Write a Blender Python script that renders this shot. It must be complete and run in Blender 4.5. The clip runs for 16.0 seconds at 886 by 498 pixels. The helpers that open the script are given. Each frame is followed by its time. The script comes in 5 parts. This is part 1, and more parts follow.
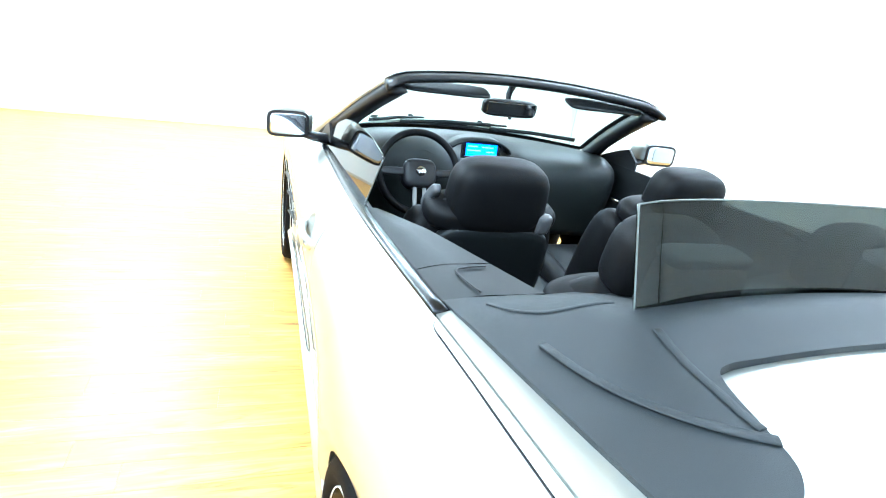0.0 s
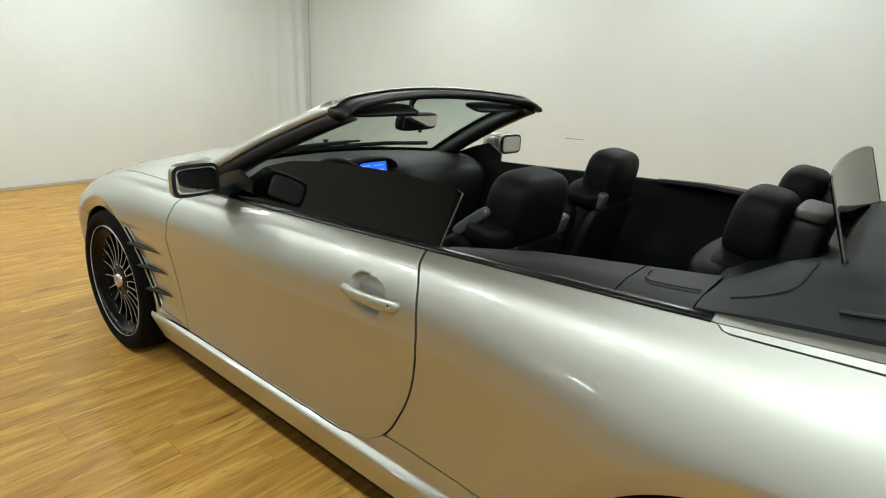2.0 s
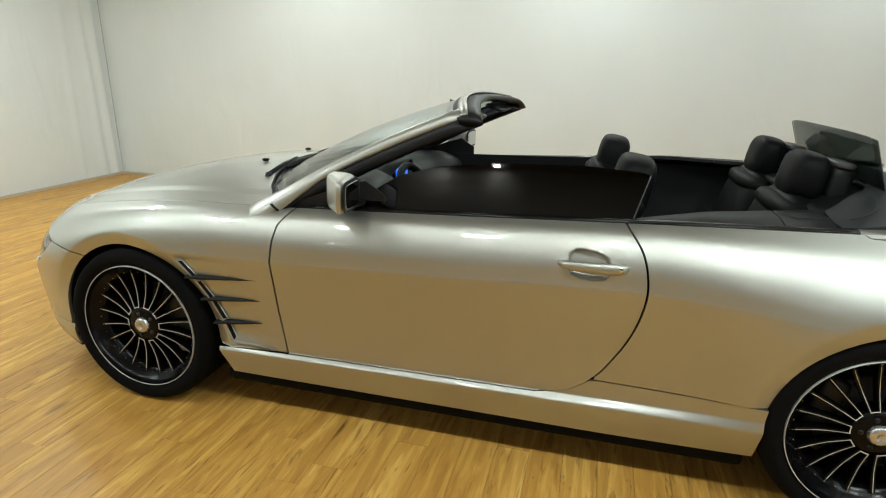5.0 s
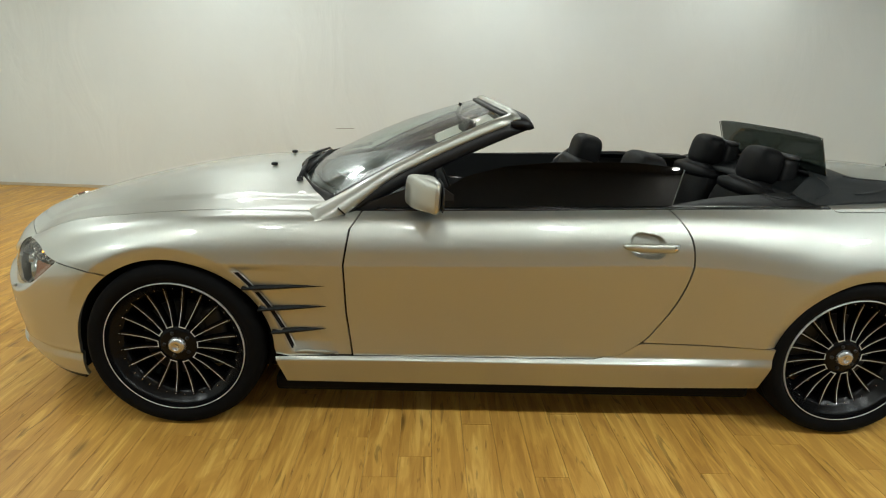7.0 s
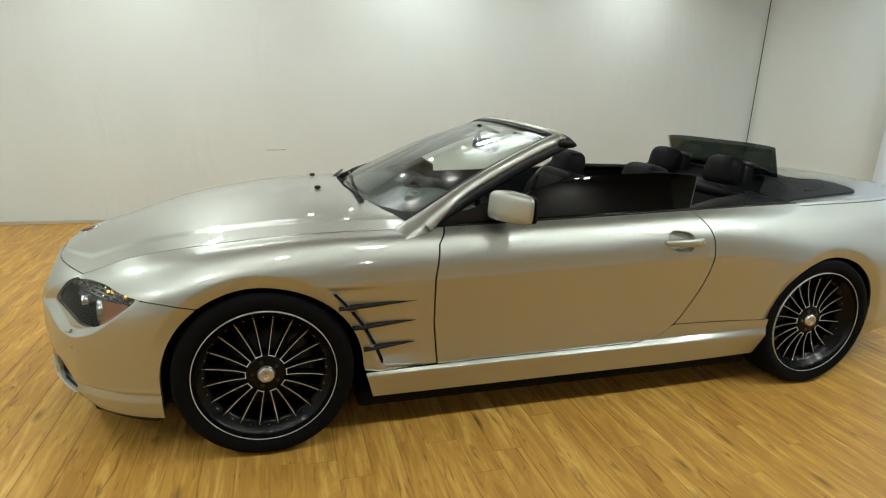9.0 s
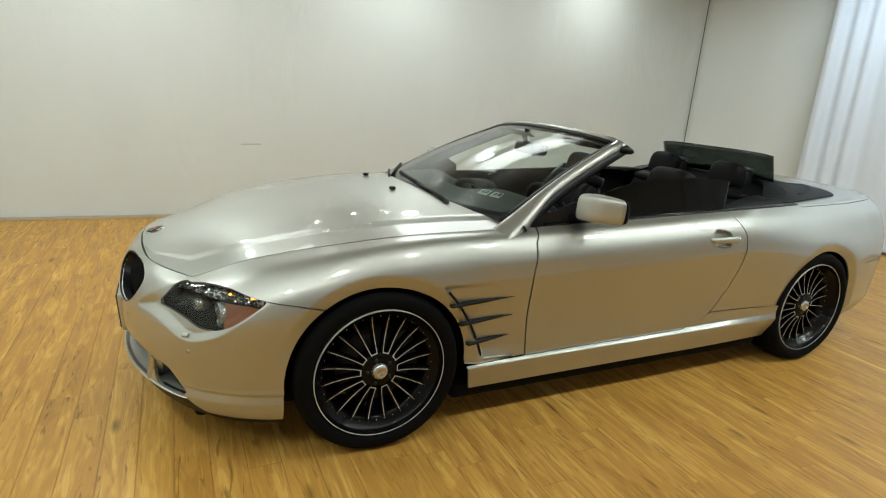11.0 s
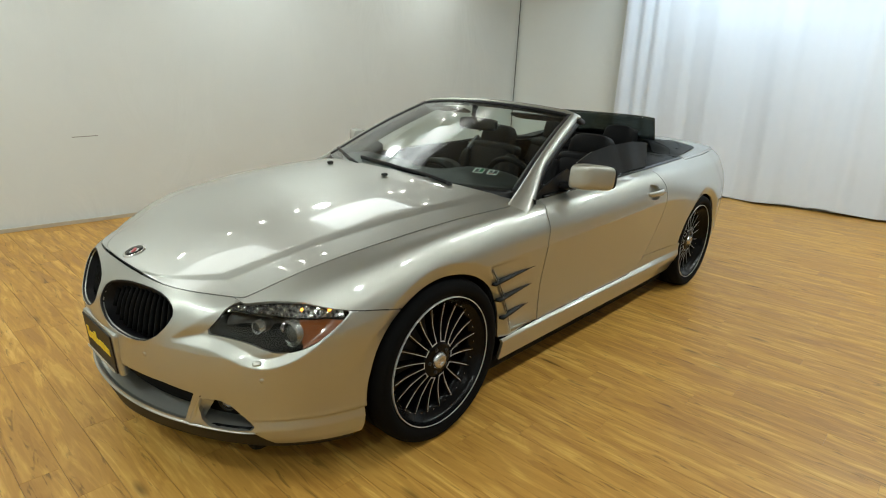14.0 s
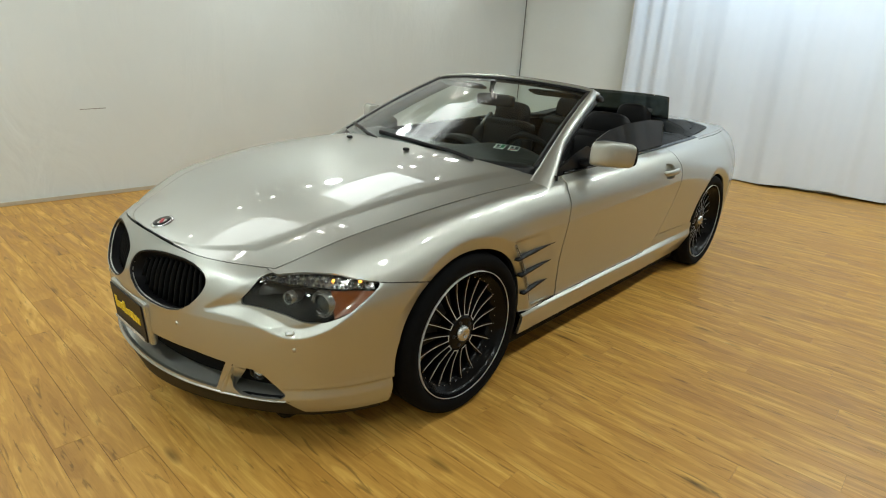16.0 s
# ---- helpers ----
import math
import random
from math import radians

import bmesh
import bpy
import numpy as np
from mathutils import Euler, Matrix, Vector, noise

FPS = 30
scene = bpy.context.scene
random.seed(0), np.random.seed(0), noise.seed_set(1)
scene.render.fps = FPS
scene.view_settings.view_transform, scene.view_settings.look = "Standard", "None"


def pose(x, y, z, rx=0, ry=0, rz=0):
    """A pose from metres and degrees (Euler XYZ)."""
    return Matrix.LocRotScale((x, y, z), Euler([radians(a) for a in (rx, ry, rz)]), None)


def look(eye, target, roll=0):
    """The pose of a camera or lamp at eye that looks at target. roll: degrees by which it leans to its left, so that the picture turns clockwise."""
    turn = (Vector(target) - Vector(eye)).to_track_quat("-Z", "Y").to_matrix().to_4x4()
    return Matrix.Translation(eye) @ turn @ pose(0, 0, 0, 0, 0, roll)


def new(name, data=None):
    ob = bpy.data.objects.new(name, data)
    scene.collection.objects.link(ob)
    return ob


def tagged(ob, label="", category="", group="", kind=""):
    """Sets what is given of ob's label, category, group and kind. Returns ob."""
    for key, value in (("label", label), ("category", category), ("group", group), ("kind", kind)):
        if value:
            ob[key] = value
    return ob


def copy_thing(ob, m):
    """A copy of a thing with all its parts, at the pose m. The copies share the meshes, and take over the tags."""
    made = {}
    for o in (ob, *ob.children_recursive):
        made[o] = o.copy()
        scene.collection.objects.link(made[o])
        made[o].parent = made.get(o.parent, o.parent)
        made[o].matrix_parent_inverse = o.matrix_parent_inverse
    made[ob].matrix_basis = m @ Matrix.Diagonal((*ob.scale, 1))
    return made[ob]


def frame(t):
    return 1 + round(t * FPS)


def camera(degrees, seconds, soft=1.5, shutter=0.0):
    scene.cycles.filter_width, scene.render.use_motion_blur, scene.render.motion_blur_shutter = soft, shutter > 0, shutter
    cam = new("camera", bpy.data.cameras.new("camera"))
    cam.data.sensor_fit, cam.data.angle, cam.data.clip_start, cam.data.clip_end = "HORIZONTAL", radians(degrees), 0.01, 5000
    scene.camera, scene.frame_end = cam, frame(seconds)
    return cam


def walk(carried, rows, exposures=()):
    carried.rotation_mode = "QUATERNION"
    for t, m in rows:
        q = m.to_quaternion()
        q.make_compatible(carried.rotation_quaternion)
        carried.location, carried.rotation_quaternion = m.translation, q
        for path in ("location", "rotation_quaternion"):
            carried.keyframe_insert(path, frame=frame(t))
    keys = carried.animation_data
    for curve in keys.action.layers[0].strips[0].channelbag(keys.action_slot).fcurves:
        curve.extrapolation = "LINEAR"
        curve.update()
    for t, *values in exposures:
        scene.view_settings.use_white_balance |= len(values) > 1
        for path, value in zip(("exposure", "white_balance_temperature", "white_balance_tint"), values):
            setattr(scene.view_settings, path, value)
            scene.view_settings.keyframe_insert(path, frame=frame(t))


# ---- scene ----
cam = camera(76.5, 16.0, 1.1)
PATH = [
    (0, (-1.057, -3.489, 1.435), (-0.424, -1.724, 0.74), 8.3),
    (0.5, (-1.231, -3.296, 1.388), (-0.533, -1.557, 0.69), 7.5),
    (1, (-1.39, -3.161, 1.377), (-0.408, -1.584, 0.637), 6.4),
    (1.5, (-1.673, -3.02, 1.391), (-0.481, -1.582, 0.674), 4.0),
    (2, (-1.826, -2.866, 1.397), (-0.36, -1.646, 0.798), 2.6),
    (2.5, (-1.964, -2.697, 1.409), (-0.347, -1.67, 0.836), 2.1),
    (3, (-2.18, -2.571, 1.399), (-0.5, -1.635, 0.849), 2.4),
    (3.5, (-2.38, -2.439, 1.402), (-0.653, -1.584, 0.866), 2.8),
    (4, (-2.47, -2.254, 1.383), (-0.679, -1.526, 0.871), 1.3),
    (4.2, (-2.506, -2.159, 1.39), (-0.708, -1.47, 0.848), 0.5),
    (6.3, (-2.861, -1.334, 1.434), (-0.962, -1.149, 0.835), 3.5),
    (6.5, (-2.869, -1.234, 1.432), (-0.97, -1.095, 0.822), 3.1),
    (7, (-2.939, -0.987, 1.445), (-1.033, -1.055, 0.845), 2.2),
    (7.5, (-2.94, -0.795, 1.433), (-1.032, -0.881, 0.84), 2.9),
    (8, (-2.9, -0.55, 1.451), (-1.001, -0.765, 0.862), 1.2),
    (8.5, (-2.905, -0.359, 1.447), (-1.027, -0.768, 0.893), 2.0),
    (9, (-2.995, -0.089, 1.451), (-1.145, -0.633, 0.921), 2.0),
    (9.5, (-2.974, 0.095, 1.443), (-1.13, -0.452, 0.895), 3.0),
    (9.7, (-2.934, 0.176, 1.446), (-1.098, -0.398, 0.901), 2.2),
    (11.8, (-2.662, 1.003, 1.47), (-1.067, -0.068, 0.915), 3.3),
    (12, (-2.579, 1.06, 1.469), (-1.025, -0.058, 0.891), 2.0),
    (12.5, (-2.437, 1.167, 1.46), (-0.938, -0.015, 0.865), 3.2),
    (13, (-2.348, 1.349, 1.462), (-0.933, 0.073, 0.853), 3.1),
    (13.5, (-2.282, 1.515, 1.456), (-0.969, 0.135, 0.848), 2.9),
    (14, (-2.242, 1.53, 1.464), (-0.958, 0.115, 0.874), 2.7),
    (14.5, (-2.195, 1.471, 1.457), (-0.873, 0.088, 0.875), 2.5),
    (15, (-2.178, 1.48, 1.45), (-0.825, 0.147, 0.824), 1.0),
    (15.5, (-2.171, 1.567, 1.454), (-0.864, 0.187, 0.832), 1.8),
    (16, (-2.174, 1.624, 1.441), (-0.916, 0.215, 0.784), 3.5),
]
walk(cam, [(t, look(eye, target, roll)) for t, eye, target, roll in PATH],
     exposures=[(0, 2.75, 5100, 8), (.1, 2.5, 5250, 8), (.3, 1.36, 5900, 9), (.5, .80, 6350, 10), (.8, .53, 6500, 10), (1.2, .34, 6500, 10),
                (2, .33, 6450, 10), (4, .41, 6400, 10), (7.5, .17, 6500, 10), (9, .16, 6500, 10), (12, .07, 6500, 10), (16, .03, 6500, 10)])

# ---- light: no daylight comes in; the hall is lit from its ceiling ----
world = bpy.data.worlds.new("world")
scene.world = world
world.use_nodes = True
world.node_tree.nodes["Background"].inputs[0].default_value = (.8, .85, 1, 1)
world.node_tree.nodes["Background"].inputs[1].default_value = .02
CEILING = 3.3


def area_lamp(name, x, y, z, sx, sy, watts, colour, turn=(0, 0, 0)):
    lamp = bpy.data.lights.new(name, "AREA")
    lamp.shape, lamp.size, lamp.size_y, lamp.energy, lamp.color = "RECTANGLE", sx, sy, watts, colour
    ob = new(name, lamp)
    ob.matrix_world = pose(x, y, z, *turn)
    return ob


WARM, COOL = (.865, .98, .945), (.78, .93, 1)
PANELS = [(2.05, -1.80, 8.5), (1.80, .80, 6.5)]
for px, py, watts in PANELS:
    area_lamp("ceiling_lamp_light", px, py, CEILING - .05, .80, 1.40, watts, WARM)
# those near the front and right walls are fill, added to brighten wall and floor
DOWNLIGHTS_AND_FILLS = [(-6.4, -4.6, 14), (-6.4, -1.2, 12), (-6.4, 2.2, 12), (-2.3, -5.6, 16), (-2.3, -4.4, 28), (-2.3, -3.2, 19), (-2.3, -2.0, 12), (-2.3, -.8, 7.5), (-2.3, .4, 7.5), (-2.3, 1.6, 14), (-2.4, 3.2, 34), (.2, 2.9, 26), (2.8, 1.25, 13.5), (2.8, -1.6, 11), (2.8, -4.3, 10.5), (1.2, 3.1, 18)]
for px, py, watts in DOWNLIGHTS_AND_FILLS:
    lamp = area_lamp("downlight_light", px, py, CEILING - .05, .26, .26, watts, WARM)
    lamp.data.shape = "DISK"
# fill light added out of view to brighten the curtain
area_lamp("curtain_fill_light", -.3, -5.7, CEILING - .1, 3.2, .3, 42, COOL, (-50, 0, 0))


# ---- materials ----
def material(name, colour, rough=.5, metal=0.0, coat=0.0, coat_rough=.03, spec=.5, noise_scale=0, noise_amount=0, bump=0, bump_scale=200, sheen=0):
    m = bpy.data.materials.new(name)
    m.use_nodes = True
    n, l = m.node_tree.nodes, m.node_tree.links
    b = n["Principled BSDF"]
    b.inputs["Base Color"].default_value = (*colour, 1)
    b.inputs["Roughness"].default_value = rough
    b.inputs["Metallic"].default_value = metal
    b.inputs["Coat Weight"].default_value = coat
    b.inputs["Coat Roughness"].default_value = coat_rough
    b.inputs["Specular IOR Level"].default_value = spec
    b.inputs["Sheen Weight"].default_value = sheen
    geo = n.new("ShaderNodeTexCoord")
    if noise_amount:
        t = n.new("ShaderNodeTexNoise")
        t.inputs["Scale"].default_value, t.inputs["Detail"].default_value = noise_scale, 5
        l.new(geo.outputs["Object"], t.inputs["Vector"])
        r = n.new("ShaderNodeMapRange")
        r.inputs["To Min"].default_value, r.inputs["To Max"].default_value = 1 - noise_amount, 1 + noise_amount
        l.new(t.outputs["Fac"], r.inputs["Value"])
        mix = n.new("ShaderNodeVectorMath")
        mix.operation = "SCALE"
        mix.inputs[0].default_value = colour
        l.new(r.outputs["Result"], mix.inputs["Scale"])
        l.new(mix.outputs["Vector"], b.inputs["Base Color"])
    if bump:
        t = n.new("ShaderNodeTexNoise")
        t.inputs["Scale"].default_value, t.inputs["Detail"].default_value = bump_scale, 3
        l.new(geo.outputs["Object"], t.inputs["Vector"])
        k = n.new("ShaderNodeBump")
        k.inputs["Strength"].default_value, k.inputs["Distance"].default_value = bump, .002
        l.new(t.outputs["Fac"], k.inputs["Height"])
        l.new(k.outputs["Normal"], b.inputs["Normal"])
    return m


def silver_paint():
    """Pale champagne metallic: fine flakes under a clear coat."""
    m = material("silver_paint", (.462, .470, .432), .42, .92, .9, .02)
    n, l = m.node_tree.nodes, m.node_tree.links
    b = n["Principled BSDF"]
    geo = n.new("ShaderNodeTexCoord")
    v = n.new("ShaderNodeTexVoronoi")
    v.inputs["Scale"].default_value = 1400
    l.new(geo.outputs["Object"], v.inputs["Vector"])
    r = n.new("ShaderNodeMapRange")
    r.inputs["To Min"].default_value, r.inputs["To Max"].default_value = .37, .51
    l.new(v.outputs["Color"], r.inputs["Value"])
    l.new(r.outputs["Result"], b.inputs["Roughness"])
    dust = n.new("ShaderNodeTexNoise")
    dust.inputs["Scale"].default_value, dust.inputs["Detail"].default_value = 3.5, 6
    l.new(geo.outputs["Object"], dust.inputs["Vector"])
    rr = n.new("ShaderNodeMapRange")
    rr.inputs["From Min"].default_value, rr.inputs["From Max"].default_value = .3, .7
    rr.inputs["To Min"].default_value, rr.inputs["To Max"].default_value = .012, .045
    l.new(dust.outputs["Fac"], rr.inputs["Value"])
    l.new(rr.outputs["Result"], b.inputs["Coat Roughness"])
    return m


def glass(name, tint, rough=0.0, dusty=0.0, rise=4.5):
    m = bpy.data.materials.new(name)
    m.use_nodes = True
    n, l = m.node_tree.nodes, m.node_tree.links
    n.remove(n["Principled BSDF"])
    gloss, clear, mix, edge, power, share = (n.new("ShaderNode" + k) for k in ("BsdfGlossy", "BsdfTransparent", "MixShader", "LayerWeight", "Math", "MapRange"))
    clear.inputs[0].default_value = (*tint, 1)
    gloss.inputs["Roughness"].default_value = rough
    edge.inputs[0].default_value = .5
    if dusty:  # wiped dust: streaks that blur what the pane mirrors
        geo, mp, t, r = (n.new("ShaderNode" + k) for k in ("TexCoord", "Mapping", "TexNoise", "MapRange"))
        mp.inputs["Scale"].default_value = (9, 2, 2)
        t.inputs["Scale"].default_value, t.inputs["Detail"].default_value, t.inputs["Distortion"].default_value = 1, 5, .8
        r.inputs["From Min"].default_value, r.inputs["From Max"].default_value = .35, .65
        r.inputs["To Min"].default_value, r.inputs["To Max"].default_value = .02, dusty * 2
        l.new(geo.outputs["Object"], mp.inputs["Vector"])
        l.new(mp.outputs[0], t.inputs["Vector"])
        l.new(t.outputs["Fac"], r.inputs["Value"])
        l.new(r.outputs[0], gloss.inputs["Roughness"])
    power.operation = "POWER"
    power.inputs[1].default_value = rise
    share.inputs["To Min"].default_value, share.inputs["To Max"].default_value = .05, 1.0
    l.new(edge.outputs["Facing"], power.inputs[0])
    l.new(power.outputs[0], share.inputs["Value"])
    l.new(share.outputs[0], mix.inputs[0])
    l.new(clear.outputs[0], mix.inputs[1])
    l.new(gloss.outputs[0], mix.inputs[2])
    l.new(mix.outputs[0], n["Material Output"].inputs["Surface"])
    return m


def glow(name, colour, strength):
    m = bpy.data.materials.new(name)
    m.use_nodes = True
    b = m.node_tree.nodes["Principled BSDF"]
    b.inputs["Base Color"].default_value = (*colour, 1)
    b.inputs["Emission Color"].default_value = (*colour, 1)
    b.inputs["Emission Strength"].default_value = strength
    return m


def wood_floor():
    """Honey-coloured laminate: boards of different tone, arching figure, thin dark streaks and a few knots."""
    m = bpy.data.materials.new("wood_floor")
    m.use_nodes = True
    n, l = m.node_tree.nodes, m.node_tree.links
    b = n["Principled BSDF"]
    geo, info = n.new("ShaderNodeNewGeometry"), n.new("ShaderNodeObjectInfo")

    def math_node(kind, a, c=None, d=None, clamp=False):
        k = n.new("ShaderNodeMath")
        k.operation, k.use_clamp = kind, clamp
        for i, x in enumerate((a, c, d)):
            if x is None:
                continue
            if isinstance(x, (int, float)):
                k.inputs[i].default_value = x
            else:
                l.new(x, k.inputs[i])
        return k.outputs[0]

    board = math_node("FRACT", math_node("ADD", info.outputs["Random"], geo.outputs["Random Per Island"]))
    sep = n.new("ShaderNodeSeparateXYZ")
    l.new(geo.outputs["Position"], sep.inputs[0])
    strip = math_node("FLOOR", math_node("MULTIPLY", sep.outputs["Y"], 1 / .13))
    white = n.new("ShaderNodeTexWhiteNoise")
    white.noise_dimensions = "2D"
    key = n.new("ShaderNodeCombineXYZ")
    l.new(strip, key.inputs[0])
    l.new(board, key.inputs[1])
    l.new(key.outputs[0], white.inputs["Vector"])
    tone = white.outputs["Value"]
    shift = n.new("ShaderNodeCombineXYZ")
    l.new(math_node("MULTIPLY", tone, 31.0), shift.inputs[0])
    l.new(math_node("MULTIPLY", tone, 57.0), shift.inputs[2])

    def streaks(sx, sy, detail, distort):
        mp = n.new("ShaderNodeVectorMath")
        mp.operation = "MULTIPLY_ADD"
        mp.inputs[1].default_value = (sx, sy, 1)
        l.new(geo.outputs["Position"], mp.inputs[0])
        l.new(shift.outputs[0], mp.inputs[2])
        t = n.new("ShaderNodeTexNoise")
        t.inputs["Scale"].default_value, t.inputs["Detail"].default_value = 1, detail
        t.inputs["Distortion"].default_value = distort
        l.new(mp.outputs[0], t.inputs["Vector"])
        return t.outputs["Fac"]

    def between(x, lo, hi, a, c):
        r = n.new("ShaderNodeMapRange")
        r.inputs["From Min"].default_value, r.inputs["From Max"].default_value = lo, hi
        r.inputs["To Min"].default_value, r.inputs["To Max"].default_value = a, c
        l.new(x, r.inputs["Value"])
        return r.outputs[0]

    wide, fine, dark, pale = streaks(1.5, 11, 5, 1.0), streaks(9, 130, 4, .5), streaks(3.6, 30, 5, 1.8), streaks(2.4, 24, 4, 1.2)
    figure = math_node("SINE", math_node("MULTIPLY", wide, 46.0))  # arching growth rings
    total = math_node("ADD", math_node("MULTIPLY", tone, .09), math_node("MULTIPLY", between(wide, .25, .75, .10, .90), .62))
    total = math_node("ADD", total, math_node("MULTIPLY", fine, .18))
    total = math_node("ADD", total, between(pale, .48, .62, -.04, .16))
    total = math_node("ADD", total, between(figure, -1, 1, -.05, .05))
    ramp = n.new("ShaderNodeValToRGB")
    e = ramp.color_ramp.elements
    e[0].position, e[0].color = .22, (.385, .190, .037, 1)
    e[1].position, e[1].color = .92, (.75, .482, .152, 1)
    mid = e.new(.50)
    mid.color = (.520, .278, .057, 1)
    high = e.new(.70)
    high.color = (.632, .368, .088, 1)
    l.new(total, ramp.inputs[0])
    knot = n.new("ShaderNodeTexVoronoi")
    knot.inputs["Scale"].default_value = 1
    mp = n.new("ShaderNodeVectorMath")
    mp.operation = "MULTIPLY_ADD"
    mp.inputs[1].default_value = (1.5, 5.5, 1)
    l.new(geo.outputs["Position"], mp.inputs[0])
    l.new(shift.outputs[0], mp.inputs[2])
    l.new(mp.outputs[0], knot.inputs["Vector"])
    spots = between(math_node("ADD", knot.outputs["Distance"], math_node("MULTIPLY", wide, .14)), .11, .20, .42, 1)
    shade = math_node("MULTIPLY", between(dark, .60, .69, 1, .56), spots)
    # the joints between strips, a little darker
    across = math_node("FRACT", math_node("MULTIPLY", sep.outputs["Y"], 1 / .13))
    edge = math_node("ABSOLUTE", math_node("SUBTRACT", across, .5))
    worn = between(streaks(1.3, 1 / .13, 3, .4), .40, .62, .05, 1)
    joint = math_node("MULTIPLY", between(edge, .460, .490, 0, -.24), worn)
    joint = math_node("ADD", joint, math_node("MULTIPLY", between(across, .03, .10, .13, 0), worn))
    shade = math_node("MULTIPLY", shade, math_node("ADD", joint, 1))
    scale = n.new("ShaderNodeVectorMath")
    scale.operation = "SCALE"
    l.new(ramp.outputs[0], scale.inputs[0])
    l.new(shade, scale.inputs["Scale"])
    l.new(scale.outputs[0], b.inputs["Base Color"])
    b.inputs["Specular IOR Level"].default_value = .34
    l.new(between(wide, .3, .7, .36, .50), b.inputs["Roughness"])
    k = n.new("ShaderNodeBump")
    k.inputs["Strength"].default_value, k.inputs["Distance"].default_value = .25, .001
    l.new(fine, k.inputs["Height"])
    l.new(k.outputs["Normal"], b.inputs["Normal"])
    return m


def cloth(name, colour, thin=0.0):
    """White backdrop cloth with soft creases."""
    m = material(name, colour, .85, 0, 0, .03, .2, 1.3, .05)
    n, l = m.node_tree.nodes, m.node_tree.links
    b = n["Principled BSDF"]
    geo = n.new("ShaderNodeTexCoord")
    mp = n.new("ShaderNodeMapping")
    mp.inputs["Scale"].default_value = (1, 1, .45)
    l.new(geo.outputs["Object"], mp.inputs["Vector"])
    t = n.new("ShaderNodeTexNoise")
    t.inputs["Scale"].default_value, t.inputs["Detail"].default_value, t.inputs["Distortion"].default_value = 1.6, 4, 1.5
    l.new(mp.outputs[0], t.inputs["Vector"])
    k = n.new("ShaderNodeBump")
    k.inputs["Strength"].default_value, k.inputs["Distance"].default_value = .26, .06
    l.new(t.outputs["Fac"], k.inputs["Height"])
    l.new(k.outputs["Normal"], b.inputs["Normal"])
    return m


PAINT = silver_paint()
BLACK = material("black_plastic", (.009, .009, .010), .45, spec=.3, bump=.1, bump_scale=600)
GLOSS_BLACK = material("gloss_black", (.004, .004, .0045), .22, spec=.4)
DARK_GAP = material("dark_gap", (.004, .004, .004), .8, spec=.15)
RUBBER = material("tyre_rubber", (.004, .004, .0042), .8, spec=.08, bump=.2, bump_scale=300)
LEATHER = material("black_leather", (.0034, .0034, .0038), .55, spec=.13, bump=.25, bump_scale=260, noise_scale=30, noise_amount=.2)
CANVAS = material("black_canvas", (.0090, .0115, .0128), .55, spec=.36, bump=.4, bump_scale=900, noise_scale=14, noise_amount=.2)
TRIM = material("dark_trim", (.0040, .0050, .0055), .5, spec=.24, bump=.2, bump_scale=500)
LIP_BLACK = material("lip_black", (.0045, .0045, .005), .5, spec=.2, bump=.1, bump_scale=400)
CHROME = material("chrome", (.82, .82, .82), .08, 1)
RIM_BLACK = material("rim_black", (.003, .003, .0033), .22, spec=.16)
DASH = material("dash_leather", (.0085, .0105, .0100), .5, spec=.28, bump=.3, bump_scale=300, noise_scale=25, noise_amount=.15)
GUIDE_GREY = material("dark_grey_plastic", (.075, .075, .078), .4)
GLASS_EDGE = material("glass_edge", (.07, .08, .075), .3, coat=.6)
HUB_SILVER = material("hub_silver", (.58, .58, .59), .25, .9)
STEEL = material("machined_edge", (.66, .66, .65), .45, .25)
BRAKE = material("brake_steel", (.035, .035, .035), .5, .6)
ALU = material("grey_plastic", (.16, .16, .16), .45)
WIND_GLASS = glass("windscreen_glass", (.80, .92, .88), .0, .12, 3.7)
TINT_GLASS = glass("tinted_glass", (.035, .035, .037), .0, .0, 5.5)
REAR_GLASS = glass("rear_screen_glass", (.225, .25, .24), .0, .0, 6.5)
LAMP_GLASS = glass("lamp_glass", (.72, .74, .72), .0, .0, 6.5)
MIRROR = material("mirror_glass", (.55, .57, .58), .02, 1)
AMBER = material("amber_plastic", (.27, .072, .012), .3, coat=1, noise_scale=60, noise_amount=.25)
WOOD = wood_floor()
CLOTH = cloth("backdrop_cloth", (.71, .745, .732))
CURTAIN = cloth("curtain_cloth", (.72, .78, .87))
CEILING_GREY = material("grey_paint", (.31, .315, .31), .75, noise_scale=2, noise_amount=.06)
HALL_GREY = material("hall_grey_paint", (.42, .43, .42), .8, noise_scale=2, noise_amount=.1)
WHITE = material("white_paint", (.70, .71, .69), .7, noise_scale=2, noise_amount=.04)


